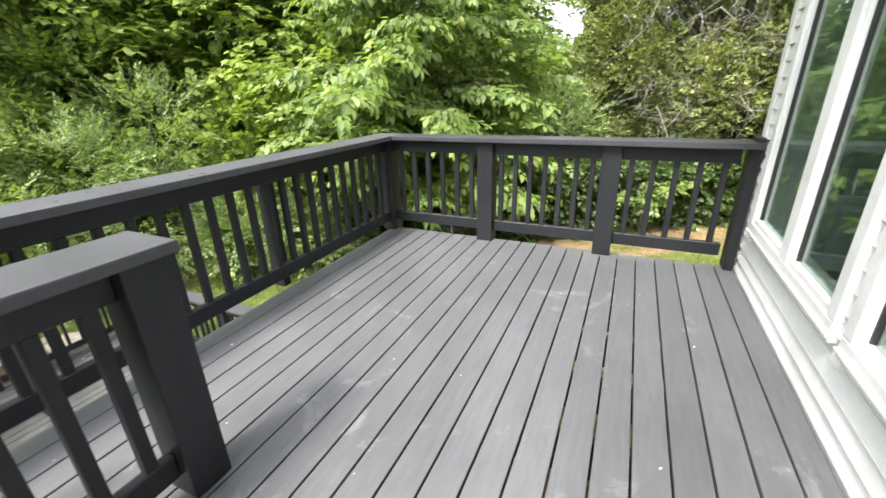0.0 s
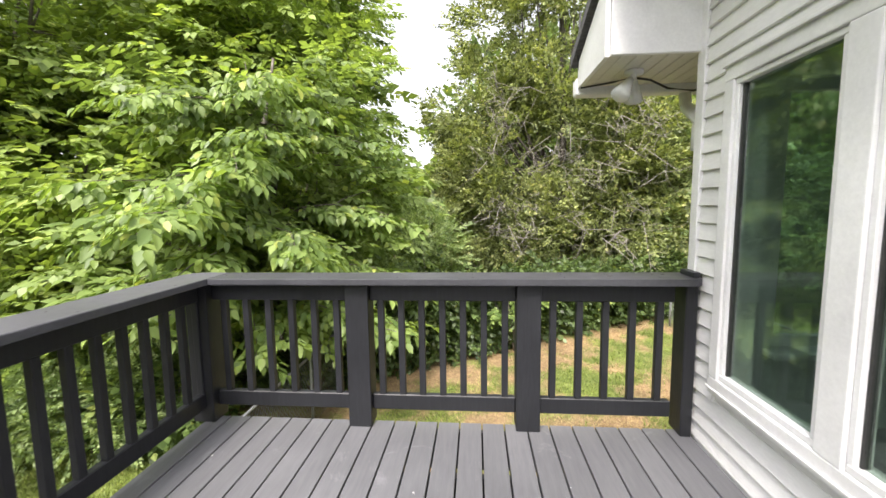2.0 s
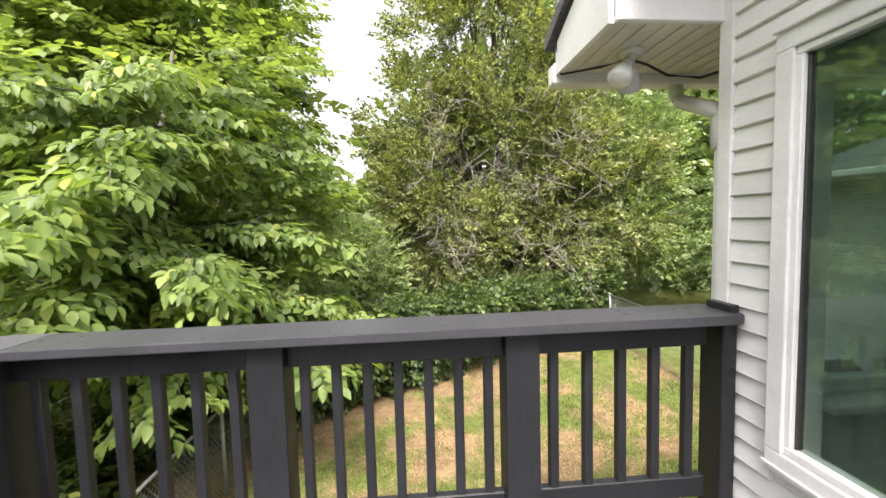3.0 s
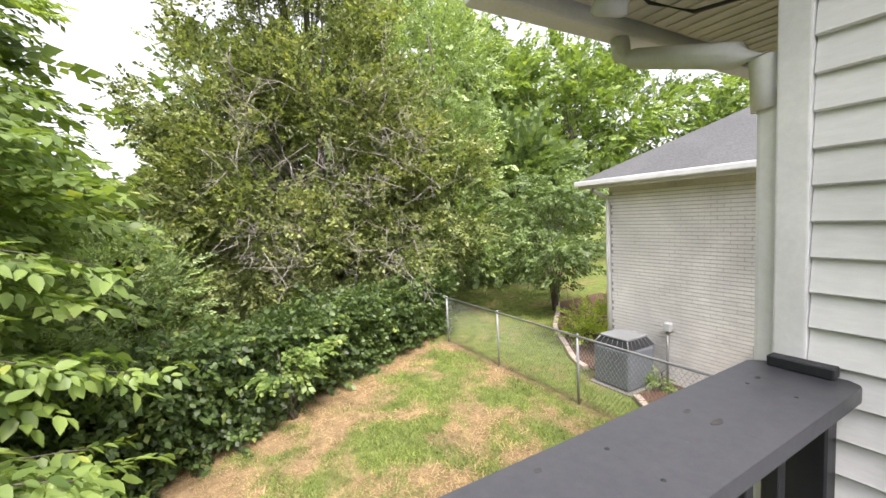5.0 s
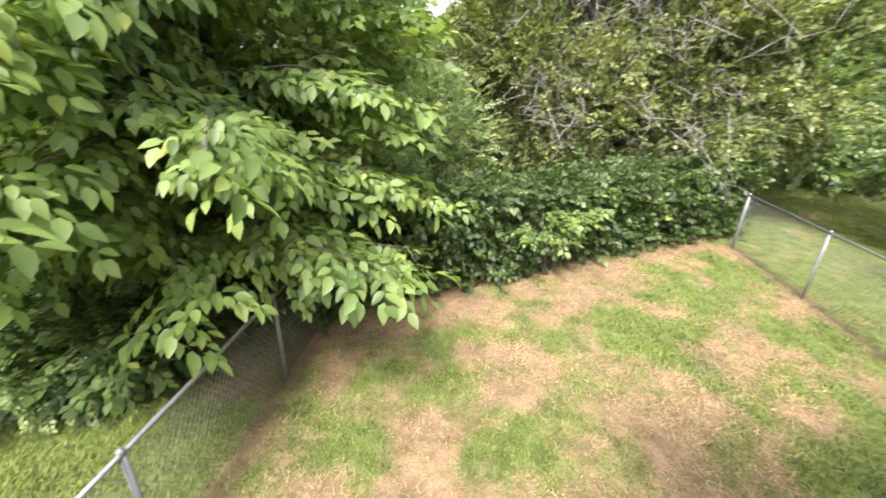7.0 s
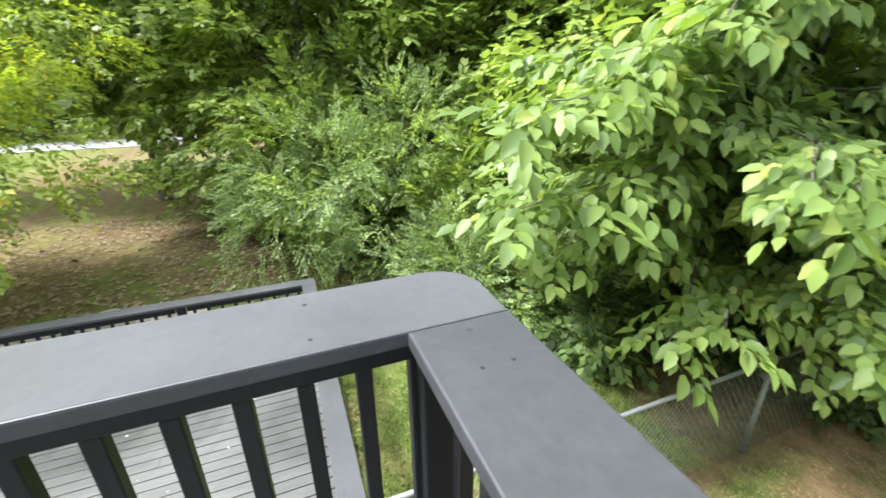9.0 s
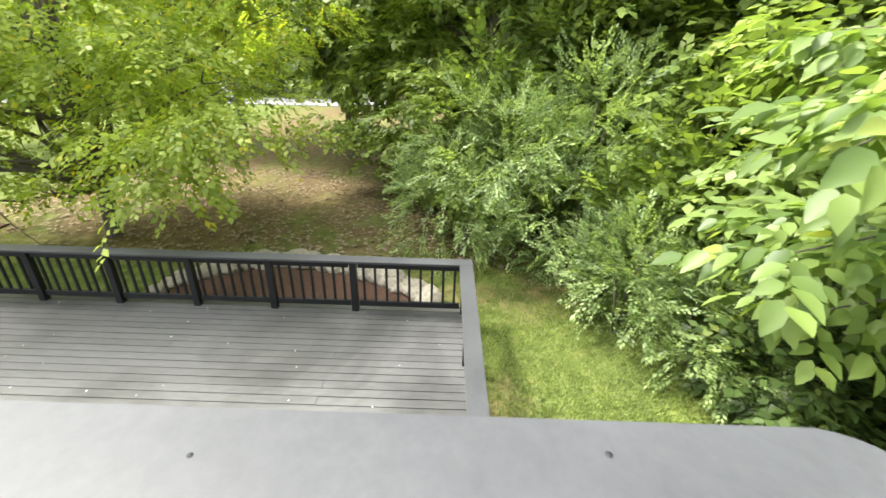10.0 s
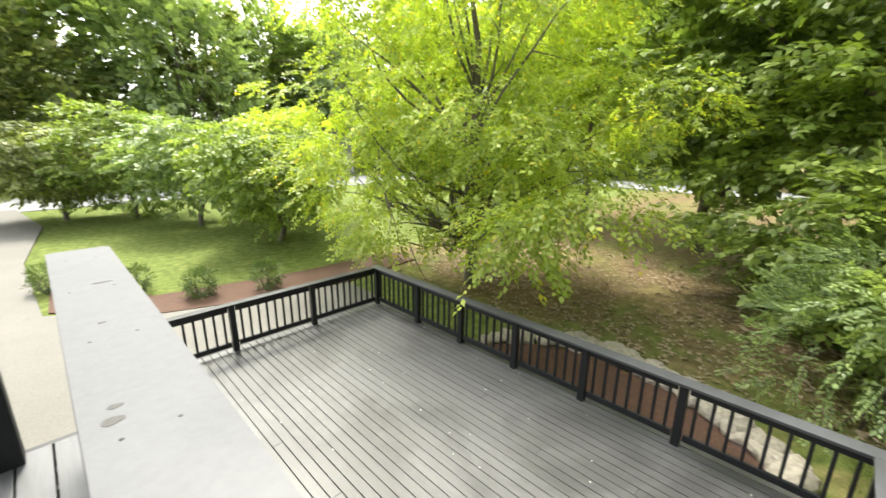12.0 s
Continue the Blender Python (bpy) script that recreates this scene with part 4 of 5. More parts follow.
tagged(new("rake_board", from_bm("rake_board", rake, TRIM)), "white rake board closing the end of the eave", "rake board", kind="structure")
roof_bm = bmesh.new()
rv = [roof_bm.verts.new(p) for p in ((EX - 0.06, 0.85, 2.30), (4.0, 0.85, 2.30), (4.0, -4.7, 4.75), (EX - 0.06, -4.7, 4.75), (4.0, -10.3, 2.30), (EX - 0.06, -10.3, 2.30))]
roof_bm.faces.new((rv[0], rv[1], rv[2], rv[3]))
roof_bm.faces.new((rv[3], rv[2], rv[4], rv[5]))
ext = bmesh.ops.extrude_face_region(roof_bm, geom=list(roof_bm.faces))
for v in ext["geom"]:
    if isinstance(v, bmesh.types.BMVert):
        v.co.z += 0.07
tagged(new("roof", from_bm("roof", roof_bm, SHINGLE)), "grey shingle roof of the house", "roof", kind="structure")
gable = bmesh.new()
gv = [gable.verts.new(p) for p in ((0.03, 0.13, HOUSE_TOP + 0.40), (0.03, -9.6, HOUSE_TOP + 0.40), (0.03, -4.7, 4.70), (0.15, 0.13, HOUSE_TOP + 0.40), (0.15, -9.6, HOUSE_TOP + 0.40), (0.15, -4.7, 4.70))]
for f in ((0, 1, 2), (5, 4, 3), (0, 3, 4, 1), (1, 4, 5, 2), (2, 5, 3, 0)):
    gable.faces.new([gv[i] for i in f])
gable_mesh = from_bm("wall_gable", gable, SIDING)
for k, gx in enumerate((0.0, 3.43)):
    ob = tagged(new("wall_gable_%d" % (k + 1), gable_mesh), "white siding gable under the roof", "wall", kind="structure")
    ob.location.x = gx

gutter = thing("gutter", "white metal gutter with a downspout elbow under the eave", "gutter", (EX, 0.79, 2.10))
ginv = Matrix.Translation((-EX, -0.79, -2.10))
part("trough", slab("trough", EX - 0.04, 3.95, 0.752, 0.86, HOUSE_TOP - 0.05, HOUSE_TOP + 0.07, TRIM, 0.02, 3), gutter, at=ginv)
part("elbow", tubes("elbow", [([(0.25, 0.80, 2.09), (0.25, 0.79, 2.02), (0.22, 0.71, 1.97), (0.09, 0.28, 1.81), (0.045, 0.19, 1.75), (0.04, 0.18, 1.62)], [0.04] * 6)], TRIM, 8), gutter, "white downspout elbow", ginv)
part("downspout", slab("downspout", 0.022, 0.072, 0.146, 0.20, -2.0, 1.70, TRIM, 0.012, 2), gutter, at=ginv)

lamp = thing("flood_light", "white twin-head flood light hanging from the soffit", "flood light", (-0.24, 0.42, HOUSE_TOP))
linv = Matrix.Translation((0.24, -0.42, -HOUSE_TOP))
part("base_plate", cylinder("base_plate", -0.24, 0.42, HOUSE_TOP - 0.022, HOUSE_TOP - 0.0005, 0.055, TRIM, 18), lamp, at=linv)
for dx, dy in ((-0.95, -0.7), (0.3, 0.75)):
    part("arm", tubes("arm", [([(-0.24, 0.42, HOUSE_TOP - 0.02), (-0.24 + dx * 0.033, 0.42 + dy * 0.033, HOUSE_TOP - 0.06)], [0.016, 0.02])], TRIM, 8), lamp, at=linv)
    shape = [(-0.24 + dx * r, 0.42 + dy * r, HOUSE_TOP - h) for r, h in ((0.028, 0.055), (0.048, 0.085), (0.078, 0.122), (0.108, 0.162), (0.115, 0.173))]
    part("lamp_head", tubes("lamp_head", [(shape, [0.022, 0.032, 0.046, 0.058, 0.045])], BULB, 14), lamp, "frosted white lamp head", linv)
wires = [[(EX - 0.02, 0.75, HOUSE_TOP + 0.5), (EX - 0.035, 0.74, HOUSE_TOP + 0.2), (EX - 0.01, 0.72, HOUSE_TOP - 0.01), (-0.30, 0.60, HOUSE_TOP - 0.012), (-0.24, 0.45, HOUSE_TOP - 0.03), (-0.10, 0.52, HOUSE_TOP - 0.03), (0.0, 0.50, HOUSE_TOP - 0.09), (0.12, 0.42, HOUSE_TOP - 0.13), (0.20, 0.16, HOUSE_TOP - 0.14)]]
tagged(new("cable", tubes("cable", [(w, [0.007] * len(w)) for w in wires], CABLE, 6)), "black cable looped along the soffit", "cable")

# ---- fences ----
def chain_fence(name, label, a, b, posts, height, mesh_step=0.075):
    a, b = Vector(a), Vector(b)
    d = (b - a).normalized()
    L = (b - a).length
    za, zb = ground_z(a.x), ground_z(b.x)
    t = thing(name, label, "chain-link fence", (a.x, a.y, za), "chain-link fences")
    inv = Matrix.Translation((-a.x, -a.y, -za))

    def at(s, h):
        p = a + d * s
        return (p.x, p.y, za + (zb - za) * s / L + h)
    for s in posts:
        p = at(s, 0)
        part("fence_post", tubes("fence_post", [([(p[0], p[1], p[2] - 0.1), (p[0], p[1], p[2] + height - 0.01)], [0.024, 0.024])], METAL, 9), t, at=inv)
        part("post_cap", tubes("post_cap", [([(p[0], p[1], p[2] + height - 0.012), (p[0], p[1], p[2] + height + 0.03), (p[0], p[1], p[2] + height + 0.045)], [0.028, 0.026, 0.01])], METAL, 9), t, at=inv)
    part("top_tube", tubes("top_tube", [([at(0, height), at(L * 0.5, height - 0.008), at(L, height)], [0.019] * 3)], METAL, 8), t, at=inv)
    v, f = [], []
    n = int(L / mesh_step)
    span = height - 0.03
    run = span * 0.75
    for k in range(-int(run / mesh_step), n + 1):
        for way in (1, -1):
            s0 = k * mesh_step if way > 0 else k * mesh_step + run
            s1 = s0 + way * run
            lo, hi = 0.0, 1.0
            for lim in (0.0, L):
                if (s0 - lim) * (s1 - lim) < 0:
                    q = (lim - s0) / (s1 - s0)
                    inside_start = 0 <= s0 <= L
                    if inside_start:
                        hi = min(hi, q)
                    else:
                        lo = max(lo, q)
            if max(s0, s1) <= 0 or min(s0, s1) >= L or hi - lo < 0.02:
                continue
            pa, pb = Vector(at(s0 + (s1 - s0) * lo, 0.02 + span * lo)), Vector(at(s0 + (s1 - s0) * hi, 0.02 + span * hi))
            off = Vector((-d.y, d.x, 0)) * (0.003 * way)
            vv, ff = tube_data([pa + off, pb + off], [0.0021, 0.0021], 3)
            o = len(v)
            v += vv
            f += [tuple(i + o for i in q) for q in ff]
    w = part("wire_mesh", mesh_of("wire_mesh", v, f, METAL, True), t, "diagonal galvanised wire mesh", inv)
    tagged(w, kind="stuff")
    return t


FX = 4.0
chain_fence("chain_link_fence", "galvanised chain-link fence between the two yards", (FX, 9.0, 0), (FX, -2.5, 0), [0.1, 2.3, 4.55, 6.8, 9.05, 11.3], 1.22)
chain_fence("chain_link_fence", "galvanised chain-link fence under leafy boughs", (-3.92, -0.02, 0), (-3.92, 5.4, 0), [0.05, 1.78, 3.9, 5.3], 1.22)

# ---- the neighbour's house ----
NX, NY, NZ, NT = 6.02, 5.35, -2.04, 1.80
nb = thing("neighbour_house", "single-storey white painted brick house with a grey hip roof", "house", (NX, NY, NZ))
ninv = Matrix.Translation((-NX, -NY, -NZ))
NWIN = [(1.12, 1.86, 0.50, 1.66), (1.02, 1.78, -1.46, -0.28)]
wall_nb = part("wall", pierced("wall", NY - 13, NY - 0.012, NZ - 0.3, NT + 0.05, NWIN, NX + 0.012, NX + 0.22, MORTAR), nb, "pink-grey mortar joints of the brick wall", ninv)
part("inner_wall", slab("inner_wall", NX + 0.9, NX + 9, NY - 13, NY - 0.012, NZ - 0.3, NT + 0.05, MORTAR, 0.0), nb, at=ninv)
part("end_wall", slab("end_wall", NX + 0.2205, NX + 0.8995, NY - 0.25, NY - 0.012, NZ - 0.3, NT + 0.05, MORTAR, 0.0), nb, at=ninv)
for y0, y1, z0, z1 in NWIN:
    w = part("window", slab("window", NX + 0.05, NX + 0.09, y0, y0 + 0.05, z0, z1, TRIM, 0.004), nb, "white multi-paned window", ninv)
    for c in ((y1 - 0.05, y1, z0, z1), (y0 + 0.0505, y1 - 0.0505, z0, z0 + 0.06), (y0 + 0.0505, y1 - 0.0505, z1 - 0.05, z1), (y0 + 0.0505, y1 - 0.0505, (z0 + z1) / 2 - 0.022, (z0 + z1) / 2 + 0.022)):
        part("frame", slab("frame", NX + 0.05, NX + 0.09, *c, TRIM, 0.004), w)
    part("muntin", slab("muntin", NX + 0.058, NX + 0.068, (y0 + y1) / 2 - 0.011, (y0 + y1) / 2 + 0.011, z0 + 0.06, z1 - 0.05, TRIM, 0.0), w)
    for k in (1, 3):
        zz = z0 + (z1 - z0) * k / 4
        part("muntin", slab("muntin", NX + 0.0585, NX + 0.0685, y0 + 0.05, y1 - 0.05, zz - 0.011, zz + 0.011, TRIM, 0.0), w)
    part("pane", slab("pane", NX + 0.070, NX + 0.076, y0 + 0.05, y1 - 0.05, z0 + 0.05, z1 - 0.05, DARK_GLASS, 0.0), w)
    for c in ((y1, y1 + 0.10, z0, z1 + 0.06), (y0 - 0.10, y0, z0, z1 + 0.06), (y0, y1, z1, z1 + 0.06)):
        part("casing", slab("casing", NX - 0.018, NX + 0.0495, *c, TRIM, 0.006), w)
    part("window_sill", slab("window_sill", NX - 0.07, NX + 0.0495, y0 - 0.14, y1 + 0.14, z0 - 0.07, z0 - 0.001, TRIM, 0.01), w)
BH, BL = 0.0677, 0.203
brick_mesh = slab("brick", -0.004, 0.03, -(BL - 0.005) / 2, (BL - 0.005) / 2, 0, BH - 0.011, BRICK, 0.0)
rb = random.Random(3)
bv, bf, made = [], [], 0
rows = int((NT - NZ) / BH)
box_faces = [(0, 1, 3, 2), (4, 6, 7, 5), (0, 4, 5, 1), (2, 3, 7, 6), (0, 2, 6, 4), (1, 5, 7, 3)]
for r in range(rows):
    zz = NZ + 0.02 + r * BH
    shift = 0 if r % 2 else BL / 2
    for k in range(int(8.0 / BL)):
        yy = NY - BL / 2 - shift - k * BL
        out = rb.uniform(0, 0.004)
        if any(y0 - 0.1 < yy < y1 + 0.1 and z0 - 0.06 < zz < z1 for y0, y1, z0, z1 in NWIN):
            continue
        near = 2.4 < yy < 4.4 and -1.95 < zz < -0.05
        if near and made < 290:
            made += 1
            part("brick", brick_mesh, wall_nb, at=Matrix.Translation((NX - out, yy, zz)))
        else:
            o = len(bv)
            bv += [(NX - out + x, yy + sy * (BL - 0.005) / 2, zz + h) for x in (-0.004, 0.03) for sy in (-1, 1) for h in (0, BH - 0.011)]
            bf += [tuple(i + o for i in q) for q in box_faces]
    if r % 6 in (0, 1, 2, 3):
        continue
    o = len(bv)
    bv += [(NX - 0.012 + x, NY + sy, zz + h) for x in (0.0, 0.2) for sy in (-0.2, 0.012) for h in (0, BH - 0.011)]
    bf += [tuple(i + o for i in q) for q in box_faces]
tagged(part("brickwork", mesh_of("brickwork", bv, bf, BRICK), wall_nb), kind="stuff")
EO = 0.42
roof_n = bmesh.new()
ez = NT + 0.16
rvs = [roof_n.verts.new(p) for p in ((NX - EO, NY + EO, ez), (NX - EO, NY - 13.5, ez), (NX + 9.5, NY - 13.5, ez), (NX + 9.5, NY + EO, ez), (NX + 4.5, NY - 4.5, ez + 2.7), (NX + 4.5, NY - 8.5, ez + 2.7))]
for f in ((0, 4, 5, 1), (1, 5, 2), (2, 5, 4, 3), (3, 4, 0), (0, 1, 2, 3)):
    roof_n.faces.new([rvs[i] for i in f])
part("roof", from_bm("roof", roof_n, SHINGLE), nb, "grey asphalt shingle roof", ninv)
part("soffit", slab("soffit", NX - EO + 0.02, NX - 0.02, NY - 13, NY + EO - 0.02, NT - 0.0, NT + 0.03, SOFFIT, 0.0), nb, at=ninv)
part("fascia", slab("fascia", NX - EO - 0.01, NX - EO + 0.015, NY - 13.4, NY + EO, NT + 0.0, NT + 0.155, TRIM, 0.004), nb, at=ninv)
part("gutter", slab("gutter", NX - EO - 0.11, NX - EO - 0.012, NY - 13.4, NY + EO + 0.03, NT + 0.05, NT + 0.158, TRIM, 0.02, 2), nb, "white metal gutter", ninv)
part("downspout", tubes("downspout", [([(NX - EO - 0.05, NY + 0.05, NT + 0.06), (NX - EO, NY + 0.04, NT - 0.06), (NX - 0.10, NY - 0.02, NT - 0.20), (NX - 0.06, NY - 0.04, NT - 0.35), (NX - 0.06, NY - 0.04, NZ + 0.1)], [0.05] * 5)], TRIM, 8), nb, "white downspout at the corner", ninv)
part("frieze", slab("frieze", NX - 0.012, NX - 0.0045, NY - 8, NY - 0.05, NT - 0.10, NT - 0.001, SOFFIT, 0.0), nb, at=ninv)

ac = thing("air_conditioner", "grey upright outdoor air-conditioning unit with a dark louvred top", "air conditioner", (5.38, 4.56, NZ))
ainv = Matrix.Translation((-5.28, -4.62, -NZ)) @ Matrix.Translation((5.38, 4.56, NZ))
part("pad", slab("pad", -0.46, 0.46, -0.46, 0.46, -0.03, 0.05, CONCRETE, 0.01), ac, "concrete pad")
part("cabinet", slab("cabinet", -0.39, 0.39, -0.39, 0.39, 0.0505, 0.80, AC_GREY, 0.07, 4), ac)
for k in range(9):
    part("louvre", slab("louvre", -0.392, -0.386, -0.32, 0.32, 0.10 + k * 0.075, 0.108 + k * 0.075, AC_GREY, 0.0), ac)
RIM = ((-1, -1), (1, -1), (1, 1), (-1, 1))
fr = [(sx * 0.375, sy * 0.375, 0.8005) for sx, sy in RIM] + [(sx * 0.285, sy * 0.285, 0.955) for sx, sy in RIM]
part("grille", mesh_of("grille", fr, [(3, 2, 1, 0), (4, 5, 6, 7)] + [(i, (i + 1) % 4, (i + 1) % 4 + 4, i + 4) for i in range(4)], DARK), ac, "dark slotted sloping air outlet")
for (sx, sy), (tx, ty) in zip(RIM, RIM[1:] + RIM[:1]):
    for k in range(6):
        u = k / 6
        ax, ay = sx + (tx - sx) * u, sy + (ty - sy) * u
        part("grille_bar", tubes("grille_bar", [([(ax * 0.385, ay * 0.385, 0.80), (ax * 0.292, ay * 0.292, 0.957)], [0.011 if k == 0 else 0.005] * 2)], AC_TOP if k == 0 else AC_GREY, 5), ac)
part("lid", slab("lid", -0.305, 0.305, -0.305, 0.305, 0.9555, 0.99, AC_TOP, 0.012, 2), ac, "pale grey flat lid")


def wall_box(name, label, y, z, w, h, pipe):
    t = thing(name, label, "electrical box", (NX, y, z))
    part("box", slab("box", -0.13, -0.006, -w * 0.4, w * 0.4, 0, h * 0.8, BOX_GREY, 0.01, 2), t)
    part("conduit", tubes("conduit", [([(-0.05, 0.02, 0), (-0.05, 0.02, NZ - z + 0.05)], [pipe, pipe])], METAL, 8), t)
    return t


wall_box("electrical_box", "small grey disconnect box on the brick wall", 4.03, -0.98, 0.16, 0.19, 0.022)
meter = wall_box("electrical_box", "grey electric meter box with round glass dial", 2.5, -1.25, 0.34, 0.42, 0.042)
part("meter_dial", tubes("meter_dial", [([(-0.13, 0.0, 0.19), (-0.18, 0.0, 0.19), (-0.195, 0.0, 0.19)], [0.07, 0.066, 0.04])], AC_GREY, 16), meter, "round glass meter dial")

# ---- beds ----
def curved_edging(name, label, pts, z, seed, step=0.24):
    """Blocks laid end to end along a smooth curve."""
    rng = random.Random(seed)
    t = thing(name, label, "garden edging", (pts[0][0], pts[0][1], z))
    dense = []
    P = [pts[0]] + list(pts) + [pts[-1]]
    for i in range(1, len(P) - 2):
        for k in range(24):
            s = k / 24
            q = []
            for j in range(2):
                a, b, c, d = P[i - 1][j], P[i][j], P[i + 1][j], P[i + 2][j]
                q.append(0.5 * (2 * b + (c - a) * s + (2 * a - 5 * b + 4 * c - d) * s * s + (3 * b - a - 3 * c + d) * s ** 3))
            dense.append(q)
    block = slab("edging_block", -step / 2 + 0.004, step / 2 - 0.004, -0.065, 0.065, -0.06, 0.10, EDGING, 0.022, 2)
    acc = 0.0
    for (ax, ay), (bx, by) in zip(dense[:-1], dense[1:]):
        seg = math.hypot(bx - ax, by - ay)
        acc += seg
        if acc >= step:
            acc -= step
            m = Matrix.Translation((bx - pts[0][0], by - pts[0][1], rng.uniform(-0.008, 0.008))) @ Matrix.Rotation(math.atan2(by - ay, bx - ax) + rng.uniform(-0.03, 0.03), 4, "Z")
            part("edging_block", block, t, at=m)
    return t


curved_edging("garden_edging", "curved pinkish concrete edging round the shrub bed", [(9.6, 10.4), (8.6, 9.4), (7.1, 8.05), (6.1, 6.7), (5.55, 5.95), (5.30, 5.35)], NZ, 1)
curved_edging("garden_edging", "curved pinkish concrete edging before the brick wall", [(5.05, 4.12), (4.80, 3.75), (4.62, 3.3), (4.62, 2.6), (4.72, 1.9), (4.85, 0.4), (4.9, -1.5)], NZ, 2)
sheet("mulch_bed", [(5.1, 4.1), (4.7, 3.5), (4.66, 2.6), (4.8, 1.4), (4.95, -1.5), (6.0, -1.5), (6.0, 4.0)], NZ + 0.045, MULCH, "dark brown bark mulch bed along the brick wall", "mulch", 0.08)
sheet("mulch_bed_corner", [(9.6, 10.3), (8.6, 9.3), (7.15, 7.95), (6.15, 6.6), (5.6, 5.9), (5.4, 5.3), (6.0, 5.3), (7.5, 5.7), (12, 6.5), (12, 10.5)], NZ + 0.046, MULCH, "dark brown mulch bed round the small tree", "mulch", 0.08)
sheet("mulch_bed_stones", [(-8.3, -5.6), (-9.2, -5.0), (-9.75, -3.9), (-9.55, -2.3), (-8.95, -1.2), (-8.3, -0.6)], -2.46, MULCH, "reddish mulch bed inside a ring of stones", "mulch", 0.06)
sheet("mulch_bed_drive", [(-2.5, -13.4), (-4.4, -11.6), (-6.5, -10.85), (-8.6, -10.5), (-11.5, -10.9), (-11.5, -12.2), (-8, -12.3), (-6.1, -12.65), (-4.45, -13.0), (-3.3, -15.6), (-2.6, -15.6)], -2.455, MULCH, "reddish mulch bed along the driveway", "mulch", 0.06)


def stone_mesh(seed):
    rng = random.Random(seed)
    bm = bmesh.new()
    bmesh.ops.create_icosphere(bm, subdivisions=2, radius=1)
    for v in bm.verts:
        k = 1 + 0.28 * noise.noise(v.co * 1.3 + Vector((seed * 3.1, 0, 0))) + 0.10 * noise.noise(v.co * 3.5)
        v.co = v.co * k
        v.co.z = max(-0.4, v.co.z * 0.8)
    return from_bm("stone", bm, STONE)


STONES = [stone_mesh(i) for i in range(5)]
rs = random.Random(8)
ring = [(-8.75, -5.45), (-9.4, -4.95), (-9.85, -4.2), (-9.95, -3.3), (-9.75, -2.4), (-9.3, -1.6), (-8.85, -0.95), (-8.6, -0.65)]
for (ax, ay), (bx, by) in zip(ring[:-1], ring[1:]):
    for k in range(4):
        for row in range(2):
            s = (k + rs.random() * 0.5) / 4
            x, y = ax + (bx - ax) * s - 0.2 * row + rs.uniform(-0.05, 0.05), ay + (by - ay) * s + rs.uniform(-0.06, 0.06)
            ob = new("stone", STONES[rs.randrange(5)])
            r = rs.uniform(0.15, 0.26)
            ob.matrix_basis = Matrix.LocRotScale((x, y, -2.47 + r * 0.25), Euler((rs.uniform(-0.2, 0.2), rs.uniform(-0.2, 0.2), rs.uniform(0, 6.28))), (r, r * rs.uniform(0.7, 1.1), r * rs.uniform(0.55, 0.8)))
            tagged(ob, "pale rounded field stone edging the mulch bed", "stone", "ring of stones")

# ---- plants, nearest first ----


def boughs(starts, seed, step=0.17):
    """Sprays along long arching boughs, each from a root to a tip."""
    rng = np.random.default_rng(seed)
    P, W, paths = [], [], []
    for root, tip, sag in starts:
        root, tip = Vector(root), Vector(tip)
        n = max(4, int((tip - root).length / step))
        pts = []
        for i in range(n + 1):
            t = i / n
            p = root.lerp(tip, t) + Vector((0, 0, sag * math.sin(math.pi * t * 0.9)))
            p += Vector((math.sin(7.0 * t + sag * 40) * 0.06, math.cos(6.0 * t + sag * 60) * 0.06, math.sin(9.0 * t + sag * 25) * 0.04)) * min(1.0, 4 * t)
            pts.append(p)
        paths.append(([tuple(p) for p in pts], [0.015 * (1 - 0.85 * i / n) + 0.0025 for i in range(n + 1)]))
        d = (tip - root).normalized()
        side = Vector((-d.y, d.x, 0)).normalized()
        for i in range(1, n + 1):
            for s in (-1, 1):
                if rng.random() < 0.12:
                    continue
                P.append(tuple(pts[i] + Vector(rng.normal(0, 0.03, 3))))
                W.append(tuple(d * rng.uniform(0.4, 1.0) + side * s * rng.uniform(0.4, 1.0) + Vector((0, 0, rng.uniform(-0.28, 0.08)))))
    return np.array(P), np.array(W), paths


near_blobs = [(-5.4, 5.2, 1.0, 1.7, 1.3, 1.2), (-4.3, 6.0, 1.7, 1.6, 1.2, 1.4), (-5.6, 5.6, 3.2, 2.1, 1.8, 1.7), (-6.6, 4.0, 1.0, 1.3, 1.4, 1.2)]
starts = []
rng0 = random.Random(21)
TIPS = [(-2.15, 5.2, -0.3), (-2.35, 3.2, -0.55), (-2.6, 4.2, -0.75), (-2.9, 5.4, 0.7), (-3.3, 3.7, 0.1), (-4.1, 2.5, -0.7), (-2.5, 4.8, -0.05), (-5.0, 1.75, 0.15),
        (-4.5, 1.3, 0.5), (-4.75, 1.8, 0.0), (-4.6, 1.4, 1.0), (-4.7, 2.2, 1.3), (-6.2, 2.5, 1.6), (-4.6, 3.2, 2.2), (-2.4, 5.2, 0.95), (-3.8, 4.0, 0.4),
        (-4.35, 1.35, 1.25), (-4.1, 2.3, 1.7), (-5.4, 2.9, -0.4), (-6.6, 2.9, 0.9), (-3.4, 2.6, 0.7), (-2.6, 5.6, 1.9), (-3.4, 4.4, 2.6), (-5.6, 2.6, 2.6), (-3.9, 3.1, 3.1)]
